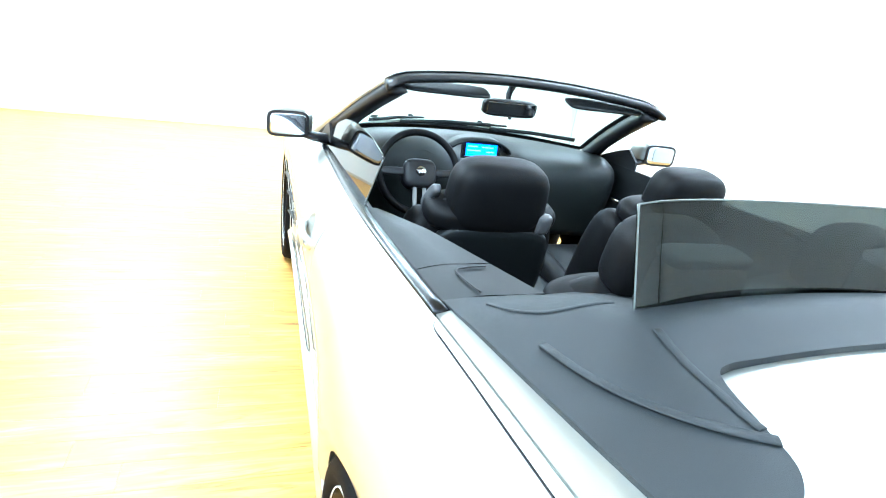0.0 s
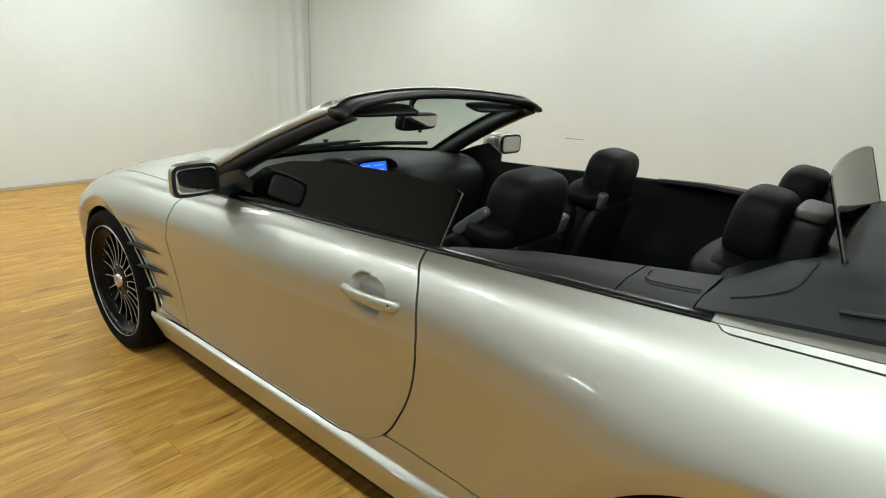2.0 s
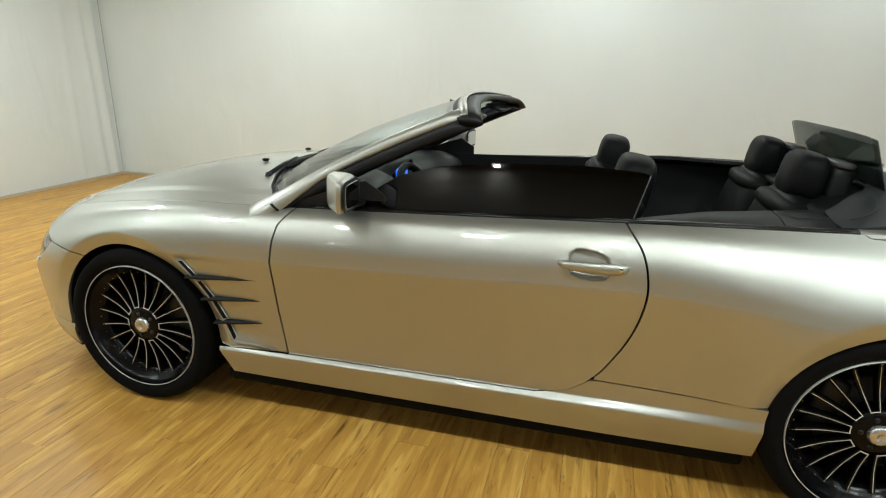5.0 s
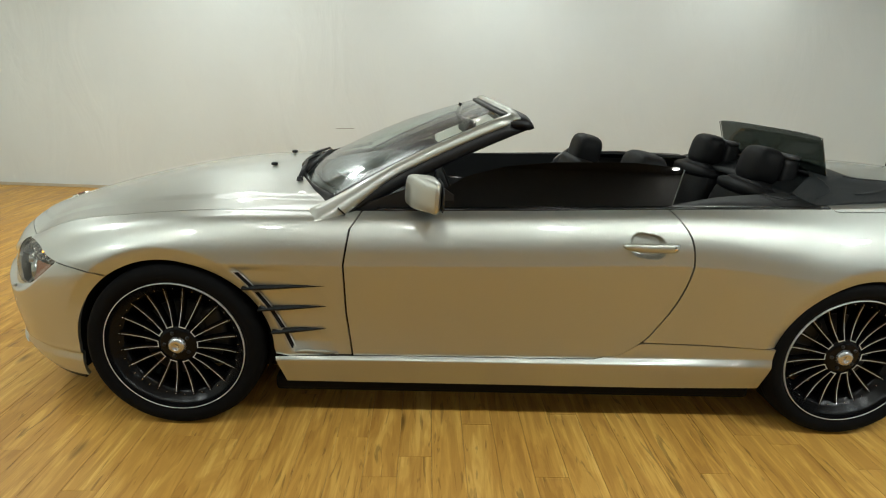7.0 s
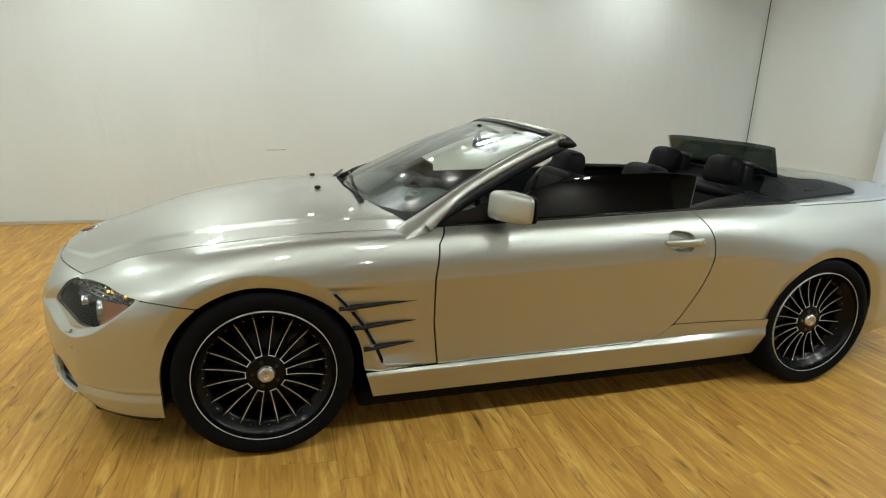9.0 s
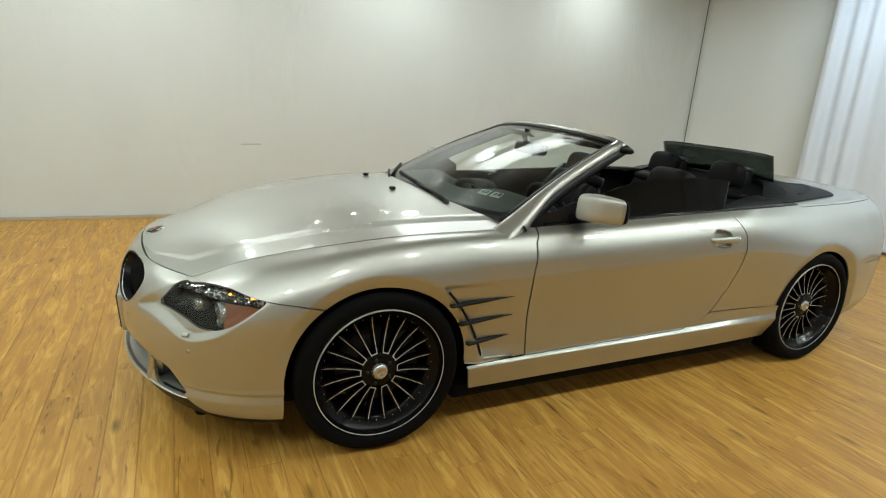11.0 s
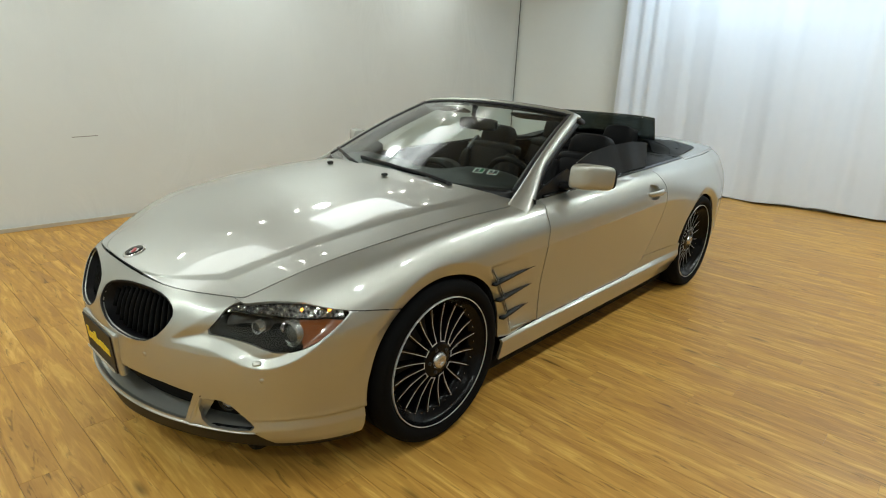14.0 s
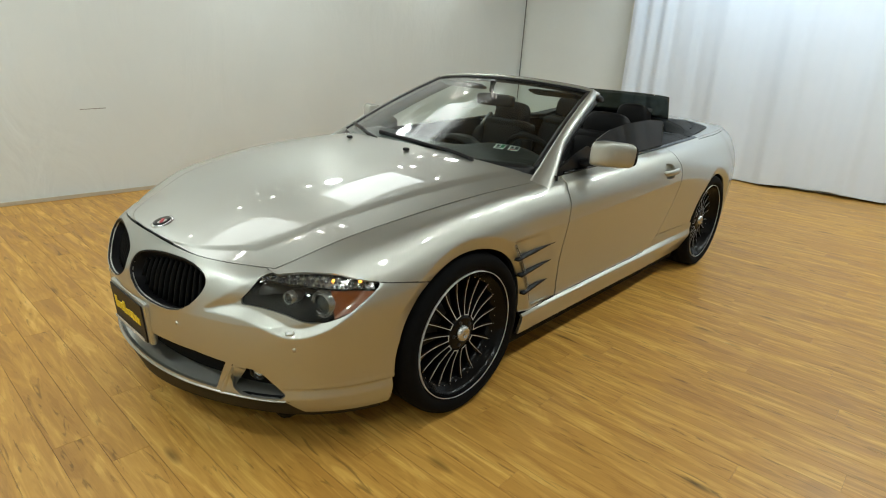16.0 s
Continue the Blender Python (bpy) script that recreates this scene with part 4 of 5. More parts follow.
for side in (-1, 1):
    rows, inner = [], []
    for k in range(15):
        b = -.20 + 1.20 * k / 14
        p = screen([side * 1.0], [b])[0]
        w = .040 - .010 * max(b, 0) + .15 * max(0, .30 - b)
        drop = .004 + .16 * max(0, .25 - b)
        out = side * w
        # one broad face from the glass to the outer edge, a little crowned, with tight turns at both ends
        face = [(p[0] + out * f, p[1] + .002 - .020 * f, p[2] + .009 - (.012 + .5 * drop) * f + .034 * f * (1 - f)) for f in (.08, .22, .40, .60, .78, .92)]
        rows.append([(p[0], p[1], p[2] + .004)] + face + [(p[0] + out, p[1] - .022, p[2] - .009 - drop * .6), (p[0] + out * .97, p[1] - .030, p[2] - .016 - drop),
                     (p[0] + out * .2, p[1] - .03, p[2] - .024 - drop), (p[0] - out * .1, p[1] - .01, p[2] - .008)])
        q = screen([side * 1.0], [max(b, -.02)])[0]
        t = 1 - max(0, .2 - b) * .6
        inner.append([(q[0] + out * .88, q[1] - .026, q[2] - .018), (q[0] + out * .75, q[1] - .066 * t, q[2] - .047), (q[0] + out * .2, q[1] - .085 * t, q[2] - .052),
                      (q[0] - side * .045, q[1] - .07, q[2] - .05), (q[0] - side * .03, q[1] - .015, q[2] - .018), (q[0] + out * .3, q[1] - .02, q[2] - .02)])
    part("windscreen_pillar", band(bmesh.new(), rows), PAINT, car)
    part("pillar_trim", band(bmesh.new(), inner), BLACK, car, "black inner pillar trim")
    # dark sail behind the pillar's foot, and the rubber that runs up the pillar
    bm = plate(bmesh.new(), [(-.64, .880), (-.82, .890), (-1.10, .915), (-1.10, .985), (-1.02, 1.035), (-.93, 1.01), (-.76, .945)], .012, Matrix(((0, 0, side, side * .756), (1, 0, 0, 0), (0, 1, 0, 0), (0, 0, 0, 1))))
    part("sail_panel", bm, BLACK, car, "black triangle at the mirror's foot", smooth=False)

rows, lip = [], []
for k in range(33):
    a = -1.06 + 2.12 * k / 32
    e = max(0, abs(a) - .9) / .2
    p = screen([a], [1.0])[0]
    dz = -.030 * e * e
    rows.append([(p[0], p[1] + .006, p[2] + .004 + dz), (p[0], p[1] - .030, p[2] + .010 + dz), (p[0], p[1] - .065, p[2] + .008 + dz * 1.2), (p[0], p[1] - .090, p[2] + .000 + dz * 1.4),
                 (p[0], p[1] - .094, p[2] - .012 + dz * 1.4), (p[0], p[1] - .075, p[2] - .024 + dz * 1.2), (p[0], p[1] - .04, p[2] - .028 + dz), (p[0], p[1] - .004, p[2] - .018 + dz)])
    lip.append([(p[0], p[1] - .004, p[2] + .012 + dz), (p[0], p[1] - .020, p[2] + .019 + dz), (p[0], p[1] - .036, p[2] + .021 + dz), (p[0], p[1] - .036, p[2] + .014 + dz), (p[0], p[1] - .02, p[2] + .012 + dz), (p[0], p[1] - .006, p[2] + .006 + dz)])
header = part("header", band(bmesh.new(), rows), BLACK, car, "black windscreen header with latches")
part("header_lip", band(bmesh.new(), lip), PAINT, car, "thin silver lip over the windscreen")
for x in (-.36, .36):
    part("sun_visor", cushion(bmesh.new(), (.36, .10, .015), pose(x, -1.315, 1.255, 18), 6, 5), TRIM, car, "folded black sun visor")
    part("latch", block(bmesh.new(), (.05, .03, .012), pose(x * 1.45, -1.335, 1.285), .004), GLOSS_BLACK, car, smooth=False)
# inner mirror with its foot
mirror = part("rear_view_mirror", cushion(bmesh.new(), (.265, .045, .072), pose(-.02, -1.185, 1.192, 8, 0, 6), 5, 6), BLACK, car, "black rear-view mirror")
part("mirror_face", block(bmesh.new(), (.235, .004, .05), pose(-.021, -1.2095, 1.192, 8, 0, 6), .0015), MIRROR, mirror, smooth=False)
part("foot", tube(bmesh.new(), [(-.02, -1.16, 1.20), (-.015, -1.14, 1.25), (-.01, -1.16, 1.295)], [.016, .014, .02], 8), BLACK, mirror)
part("button", cushion(bmesh.new(), (.016, .01, .014), pose(-.02, -1.205, 1.153), 4, 2), BLACK, mirror)

# cowl between bonnet and glass, wipers
def cowl(u, v):
    y0 = np.interp(np.abs(u), [0, .2, .4, .6, .72, .80], [-.371, -.381, -.426, -.516, -.596, -.656])
    y1 = -.40 - .245 * np.abs(u / .728)**2.4
    zb = np.interp(np.abs(u), [0, .2, .4, .6, .72], [.985, .980, .965, .943, .922]) - .012
    z1 = .966 - .012 * (u / .705)**2
    return np.stack([u, y0 + (np.minimum(y1, y0 - .015) - y0) * v, zb + (z1 - zb) * v - .012 * np.sin(np.pi * v)], axis=1)


part("cowl", surface(bmesh.new(), cowl, np.linspace(-.715, .715, 41), np.linspace(0, 1, 6), .008), BLACK, car, "black cowl grille under the windscreen")
for x0, x1 in ((-.46, .12), (.06, .56)):
    a0, a1 = x0 / .70, x1 / .70
    foot = Vector(screen([a0], [0.0])[0]) + Vector((0, .05, .012))
    mid = Vector(screen([(a0 + a1) / 2], [.03])[0]) + Vector((0, .02, .03))
    wiper = part("wiper", tube(bmesh.new(), [foot, foot.lerp(mid, .5) + Vector((0, 0, .008)), mid], [.011, .008, .006], 8), BLACK, car, "black wiper arm")
    b0, b1 = Vector(screen([a0 + .22], [.015])[0]), Vector(screen([a1 + .12], [.075])[0])
    part("blade", tube(bmesh.new(), [b0 + Vector((0, .006, .012)), (b0 + b1) / 2 + Vector((0, .010, .018)), b1 + Vector((0, .006, .012))], (.006, .012), 6), BLACK, wiper)
    part("cap", lathe(bmesh.new(), [(0, -.012), (.012, -.010), (.016, .01)], 14, pose(*foot, 0, 90)), BLACK, wiper)
# washer jets
for x in (-.217, .217):
    part("washer_jet", cushion(bmesh.new(), (.028, .030, .016), pose(x, -.258, .996), 3, 4), BLACK, car, "small black washer jet")
# test stickers in the windscreen's lower corner
STICKER = material("sticker_white", (.50, .55, .50), .6, noise_scale=40, noise_amount=.1)
STICKER_GREEN = material("sticker_green", (.02, .13, .06), .6)
STICKER_DARK = material("sticker_dark", (.02, .022, .025), .6)
STICKER_RED = material("sticker_red", (.25, .03, .04), .6)
for k, x in enumerate((-.485, -.545)):
    p, q, r = (Vector(screen([x / .68 + da], [.16 + db])[0]) for da, db in ((0, 0), (.01, 0), (0, .01)))
    ex, ey = (q - p).normalized(), (r - p).normalized()
    m = Matrix((ex, ey, ex.cross(ey))).transposed().to_4x4()
    m.translation = p + ex.cross(ey) * .003
    sticker = part("sticker", block(bmesh.new(), (.050, .038, .001), m), STICKER, car, "small test sticker with dark print, inside the windscreen", smooth=False)
    for dx, dy, w, h, ink in ((-.013, .003, .018, .026, (STICKER_GREEN, STICKER_DARK)[k]), (.009, .004, .016, .018, STICKER_DARK), (.004, -.012, .030, .005, (STICKER_DARK, STICKER_RED)[k])):
        part("print", block(bmesh.new(), (w, h, .001), m @ pose(dx, dy, -.0008)), ink, sticker, smooth=False)



# ---- doors: glass, belt strips, handles, mirrors ----
GLASS_TOP = ([-2.02, -1.99, -1.80, -1.50, -1.30, -1.15, -1.05, -1.0], [1.108, 1.118, 1.130, 1.122, 1.10, 1.06, 1.0, .95])


def belt(y):
    u = np.interp(-np.asarray(y, float), -BELT_Y[::-1], BELT_U[::-1])
    return skin(u, np.full(len(u), LEVEL[-1]))


BELT_U = np.linspace(1.4, 4.2, 200)
BELT_Y = skin(BELT_U, np.full(200, LEVEL[-1]))[:, 1]
for side in (-1, 1):
    def pane(u, v):
        y = -1.02 - u * (.935 + .060 * v)
        zt = np.interp(-1.02 - u * .995, *GLASS_TOP)
        zb = .86 + .04 * u
        z = zb + (zt - zb) * v
        return np.stack([side * (.775 - .22 * np.clip(z - .93, -.02, 1)), y, z], axis=1)

    if side < 0:  # the right pane is wound down
        part("door_glass", surface(bmesh.new(), pane, np.linspace(0, 1, 40), np.linspace(0, 1, 8), .004), TINT_GLASS, car, "dark tinted door glass, raised most of the way")
        v = np.linspace(.25, 1, 10)
        part("glass_edge", tube(bmesh.new(), [Vector(q) for q in pane(np.full(10, 1.0), v)], (.0018, .0022), 6), GLASS_EDGE, car, "bright ground edge of the door glass")
    y = np.linspace(-.80, -2.632, 40)
    e = belt(y)
    e[:, 0] *= -side
    pts = [Vector(q) + Vector((-side * .016, 0, .003)) for q in e]
    part("belt_strip", tube(bmesh.new(), pts, (.019, .008), 10), GLOSS_BLACK, car, "gloss black strip under the window")
    # pull handle
    bm = bmesh.new()
    path = [(-1.752, .004), (-1.77, .020), (-1.81, .030), (-1.87, .032), (-1.92, .028), (-1.955, .016), (-1.968, .004)]
    tube(bm, [(side * (.893 + d), yy, .836) for yy, d in path], [(.009, .009), (.012, .014), (.013, .017), (.013, .018), (.014, .020), (.013, .018), (.008, .011)], 12)
    handle = part("handle", bm, PAINT, car, "silver pull handle")
    part("lock", lathe(bmesh.new(), [(0, 0), (.007, 0), (.008, .006)], 14, pose(side * .9285, -1.945, .836, 0, 0, 0 if side < 0 else 180)), CHROME, handle)
    # door mirror
    bm = bmesh.new()
    for c, (sx, sy, sz), t in (((side * .938, -.978, 1.020), (.188, .122, .124), (4, 0, side * -8)),):
        cushion(bm, (sx, sy, sz), pose(*c, *t), 4.8, 10)
    for w in bm.verts:  # flat face behind, blunt wedge in front
        f = (w.co.y + 1.050) / .15
        w.co.y = max(w.co.y, -1.044)
        w.co.z -= .010 * max(0, f - .4)
        w.co.x -= side * (.03 + .16 * min(1, max(0, (side * w.co.x - .86) / .17))) * max(0, f - .15)
    shell = part("door_mirror", bm, PAINT, car, "silver door mirror on a black foot")
    bm = cushion(bmesh.new(), (.172, .006, .109), pose(side * .938, -1.0425, 1.018, 0, 0, side * -6), 5, 6)
    part("bezel", bm, BLACK, shell)
    bm = cushion(bmesh.new(), (.148, .004, .087), pose(side * .938, -1.0455, 1.018, 0, 0, side * -6), 6, 6)
    part("mirror_face", bm, MIRROR, shell)
    bm = tube(bmesh.new(), [(side * .77, -.975, .955), (side * .83, -.985, .965), (side * .89, -.99, .985)], [(.05, .022), (.042, .02), (.05, .022)], 10)
    part("foot", bm, BLACK, shell)
for side in (-1, 1):
    # vents behind the front wheel: slanted frame with four slots and three dark blades
    line_z = np.array([.688, .615, .605, .535, .523, .446, .434, .345])
    line_y = np.interp(line_z, [.30, .33, .43, .53, .62, .70, .75], [-.478, -.466, -.428, -.377, -.316, -.245, -.20])
    vent = new("wing_vent")
    vent.parent = car
    for k in range(4):
        z0, z1 = line_z[2 * k], line_z[2 * k + 1]
        y0, y1 = line_y[2 * k], line_y[2 * k + 1]
        d = .015

        def at(y, z, off):
            u = np.interp(y, SIDE_Y, SIDE_U)
            zs = skin(np.full(60, u), np.linspace(.15, .75, 60))
            return Vector((side * (-np.interp(z, zs[:, 2], zs[:, 0]) + off), y, z))

        SIDE_U = np.linspace(3.6, 5.0, 100)
        SIDE_Y = skin(SIDE_U, np.full(100, .4))[:, 1]
        ring = [at(y0 - .006, z0, .004), at(y1 - .006, z1, .004), at(y1 - .006 - d, z1, -.006), at(y0 - .006 - d, z0, -.006)]
        bm = bmesh.new()
        outer = [c + Vector((0, .004 if j < 2 else -.002, 0)) for j, c in enumerate(ring)]
        tube(bm, outer + outer[:1], .0025, 8, False)
        part("slot_frame", bm, PAINT, vent, "slim silver slot frame")
        bm = bmesh.new()
        q = [bm.verts.new(c + Vector((-side * .004, 0, 0))) for c in ring]
        bm.faces.new(q if side > 0 else q[::-1])
        bm.normal_update()
        thicken(bm, list(bm.faces), .003)
        part("slot", bm, DARK_GAP, vent, smooth=False)
        if k < 3:  # blade that points back from between two slots
            zc = (.620, .528, .428)[k]
            yc = (line_y[2 * k + 1] + line_y[2 * k + 2]) / 2
            rows = []
            for j in range(9):
                f = j / 8
                yy = yc + .035 - (yc + .035 + .605) * f
                h = .013 * math.sin(math.pi * min(1, .18 + .82 * f)) ** .8 * (1 - f * .55) + .001
                zz = zc + .016 * f
                o = .016 * (1 - f)**1.2
                rows.append([at(yy, zz + h, -.020 * (1 - f)**1.0), at(yy, zz + h * .3, o), at(yy, zz - h * .5, o), at(yy, zz - h, -.020 * (1 - f))])
            part("blade", band(bmesh.new(), rows), TRIM, vent, "dark pointed blade")
    # small bright plate at the vent's foot
    rows = [[at(y, z + .010 * (1 - f), .004), at(y, z, .010 * (1 - f) + .002), at(y, z - .012, .003)] for f, y, z in ((0, -.478, .345), (.5, -.56, .343), (1, -.65, .340))]
    part("foot_plate", band(bmesh.new(), rows), PAINT, vent)


# ---- cabin ----
bm = bmesh.new()
block(bm, (1.46, 2.2, .04), pose(0, -1.55, .26))
part("cabin_floor", bm, DARK_GAP, car, smooth=False)
for side in (-1, 1):
    def card(u, v):
        z = .30 + (.935 - .30) * v + .03 * v * np.clip((-u - .8) / 1.3, 0, 1)
        x = .735 - .05 * np.sin(np.pi * np.clip((v - .05) / .75, 0, 1))**2 + .02 * v
        return np.stack([side * x, u, z], axis=1)
    door_card = part("door_card", surface(bmesh.new(), card, np.linspace(-.72, -2.02, 30), np.linspace(0, 1, 14), .01), TRIM, car, "black door lining with an armrest")
    part("armrest", cushion(bmesh.new(), (.075, .62, .075), pose(side * .665, -1.52, .66), 4, 5), LEATHER, door_card)
    part("pull", tube(bmesh.new(), [(side * .655, -1.12, .80), (side * .64, -1.16, .80), (side * .655, -1.22, .80)], .007, 8), CHROME, door_card, "chrome door pull")

    def rear_side(u, v):
        z = .30 + (.935 - .30) * v + .03 * v
        x = .735 - .05 * np.sin(np.pi * np.clip((v - .05) / .75, 0, 1))**2 + .015 * v - .07 * np.clip((-u - 2.10) / .5, 0, 1)
        return np.stack([side * x, u, z - .018 * v], axis=1)
    part("rear_side_lining", surface(bmesh.new(), rear_side, np.linspace(-2.02, -2.60, 16), np.linspace(0, 1, 10), .01), TRIM, car)

    # padded ledge on the body's shoulder, from the door back to the roof cover
    def ledge(u, v):
        e = belt(u)
        xo = -e[:, 0] - .030
        xi = np.interp(-u, [1.98, 2.10, 2.30, 2.56, 2.60], [.735, .69, .615, .52, .50])
        z0 = e[:, 2] + .002
        return np.stack([side * (xo + (xi - xo) * v), u, z0 + (.012 * np.sin(np.pi * np.clip(v, 0, .62)) * (1 - .3 * v) + .010 * v) * np.clip((-u - 1.96) / .25, 0, 1)], axis=1)
    for y0, y1, lab in ((-1.985, -2.432, "long black padded ledge"), (-2.436, -2.588, "short black flap beside the rear seat")):
        bm = surface(bmesh.new(), ledge, np.linspace(y0, y1, 18), np.linspace(0, 1, 12), .016)
        part("shoulder_ledge", bm, TRIM, car, lab)
    part("ledge_seam", tube(bmesh.new(), [Vector(q) + Vector((0, 0, .004)) for q in ledge(np.array([-2.457, -2.460, -2.468, -2.48, -2.51, -2.545, -2.57, -2.58]), np.array([.85, .62, .46, .40, .385, .385, .385, .39]))], (.002, .002), 6), BLACK, car)

# dashboard
def dash(u, v):
    """u across -1 to 1, v from the glass (0) over the brow and down (1)."""
    x = .70 * u
    prof_y = curve([0, .2, .45, .6, .75, 1], [-.47, -.60, -.82, -.93, -.97, -.95], v)
    prof_z = curve([0, .2, .45, .6, .75, 1], [.955, .968, .955, .915, .83, .55], v)
    hood = np.exp(-((x + .37) / .17)**4) * .030 * np.exp(-((v - .45) / .16)**2) - np.exp(-(x / .16)**4) * .050 * np.exp(-((v - .56) / .20)**4)
    y = prof_y - .235 * np.abs(u)**2.4 * (1 - v) - hood * 1.0
    z = prof_z + hood - .02 * u**2
    return np.stack([x, y, z], axis=1)


dashboard = part("dashboard", surface(bmesh.new(), dash, np.linspace(-1, 1, 49), np.linspace(0, 1, 30), .012), DASH, car, "black dashboard with two brows")
SCREEN_BLUE = glow("navigation_screen", (.02, .13, .80), .9)
part("screen_brow", band(bmesh.new(), [[(x, -.80, z + .012), (x, -.93 + .03 * abs(t)**2, z + .006), (x, -.925 + .03 * abs(t)**2, z - .006), (x, -.80, z - .012)]
    for t in np.linspace(-1, 1, 17) for x, z in ((-.005 + .165 * t, .994 - .055 * abs(t)**3.0),)]), TRIM, dashboard, "black brow over the screen")
display = part("display", block(bmesh.new(), (.21, .014, .088), pose(0, -.885, .942, -8), .005), GLOSS_BLACK, dashboard, smooth=False)
part("lit_screen", block(bmesh.new(), (.165, .004, .062), pose(0, -.894, .944, -8)), SCREEN_BLUE, display, "blue glowing navigation screen", smooth=False)
for k, (dx, dz, w) in enumerate(((-.05, .018, .05), (.03, .016, .06), (-.04, -.002, .07), (.045, -.006, .04), (-.02, -.020, .10))):
    part("screen_line", block(bmesh.new(), (w, .002, .004), pose(dx, -.8965, .944 + dz, -8)), glow("screen_text", (.20, .40, .95), 1.0), display, smooth=False)
for x in (-.425, -.315):
    dial = part("dial", lathe(bmesh.new(), [(.0, .002), (.048, .0), (.052, -.012), (.056, .004)], 32, pose(x, -.955, .885, 0, 0, 90) @ pose(0, 0, 0, 0, 0, 0)), BLACK, dashboard, "round instrument dial")
    ring = bmesh.new()
    lathe(ring, [(.040, -.003), (.042, -.004), (.044, -.003)], 32, pose(x, -.96, .885, 0, 0, 90))
    part("scale", ring, glow("dial_red", (.7, .06, .02), .8), dial)
part("air_vent", block(bmesh.new(), (.22, .02, .045), pose(-.005, -.945, .845), .006), BLACK, dashboard, smooth=False)
for k in range(5):
    part("slat", block(bmesh.new(), (.20, .012, .003), pose(-.005, -.958, .830 + .0075 * k, 20)), TRIM, dashboard, smooth=False)
part("radio", block(bmesh.new(), (.20, .016, .07), pose(-.005, -.962, .75), .004), GLOSS_BLACK, dashboard, smooth=False)
part("trim_strip", tube(bmesh.new(), [(.14, -.975, .80), (.35, -.985, .80), (.62, -.95, .80)], (.004, .008), 6), ALU, dashboard, "grey trim strip")
part("console", cushion(bmesh.new(), (.24, .95, .20), pose(0, -1.45, .46), 5, 6), TRIM, car, "black centre console")
part("gear_lever", tube(bmesh.new(), [(0, -1.22, .55), (0, -1.235, .63)], [.016, .022], 10), LEATHER, car)

# steering wheel
wheel_pose = pose(-.37, -1.115, .865, 66, 0, 0)
bm = bmesh.new()
ring = [(.182 * math.cos(k * math.tau / 48), .182 * math.sin(k * math.tau / 48), 0) for k in range(49)]
tube(bm, [wheel_pose @ Vector(q) for q in ring], .0165, 10, False)
steering = part("steering_wheel", bm, LEATHER, car, "black leather three-spoke steering wheel")
part("boss", cushion(bmesh.new(), (.15, .13, .055), wheel_pose @ pose(0, -.005, .005), 3.5, 6), BLACK, steering)
for a in (180, 0):
    part("spoke", cushion(bmesh.new(), (.12, .035, .018), wheel_pose @ pose(.115 * math.cos(radians(a)), .0, .004), 4, 4), BLACK, steering)
for s in (-1, 1):
    part("spoke", cushion(bmesh.new(), (.018, .115, .012), wheel_pose @ pose(s * .022, -.115, .006), 4, 4), ALU, steering, "grey lower spoke")
part("badge", lathe(bmesh.new(), [(0, -.004), (.020, -.003), (.023, .002)], 24, wheel_pose @ pose(0, 0, .036, 0, 90)), CHROME, steering)
part("column", tube(bmesh.new(), [wheel_pose @ Vector((0, 0, -.01)), wheel_pose @ Vector((0, 0, -.2))], .055, 12), BLACK, steering)


def front_seat(x, back):
    seat = new("front_seat")
    seat.parent = car
    seat["label"] = "black leather front seat with its headrest up"
    part("cushion", cushion(bmesh.new(), (.50, .54, .20), pose(x, back - 1.48, .47, 6), 4.5, 8), LEATHER, seat)
    for s in (-1, 1):
        part("side_bolster", cushion(bmesh.new(), (.11, .52, .20), pose(x + s * .215, back - 1.48, .52, 6), 3, 6), LEATHER, seat)
        part("back_bolster", cushion(bmesh.new(), (.12, .16, .50), pose(x + s * .195, back - 1.80, .70, 17), 3.2, 7), LEATHER, seat)
    part("backrest", cushion(bmesh.new(), (.46, .17, .66), pose(x, back - 1.83, .68, 17), 4.5, 9, .12), LEATHER, seat)
    part("back_shell", cushion(bmesh.new(), (.44, .05, .56), pose(x, back - 1.905, .66, 17), 6, 7, .1), TRIM, seat)
    part("shoulder_roll", cushion(bmesh.new(), (.43, .17, .10), pose(x, back - 1.925, .955, 14), 3.2, 7), LEATHER, seat)
    part("headrest", cushion(bmesh.new(), (.325 if x < 0 else .290, .150, .225), pose(x, back - 1.955, 1.018, 10), 3.8, 9, .10), LEATHER, seat, "rounded black leather headrest")
    out = -1 if x < 0 else 1
    part("belt_guide", cushion(bmesh.new(), (.032, .15, .036), pose(x + out * .185, back - 1.885, .985, -38), 4, 5), GUIDE_GREY, seat, "dark grey seat-belt guide")
    part("belt", band(bmesh.new(), [[(x + out * (.165 + .01 * f), back - 1.95 + .20 * f, 1.00 - .36 * f), (x + out * (.165 + .01 * f) + .045, back - 1.945 + .20 * f, 1.00 - .36 * f), (x + out * (.165 + .01 * f) + .045, back - 1.948 + .20 * f, .995 - .36 * f)] for f in (0, .3, .6, 1)]), BLACK, seat)
    part("release_lever", cushion(bmesh.new(), (.05, .035, .07), pose(x - out * .15, back - 1.995, .945, 20), 4, 4), GUIDE_GREY, seat, "dark grey backrest release")


for sx, sy in ((-.37, -.025), (.37, .042)):
    front_seat(sx, sy)


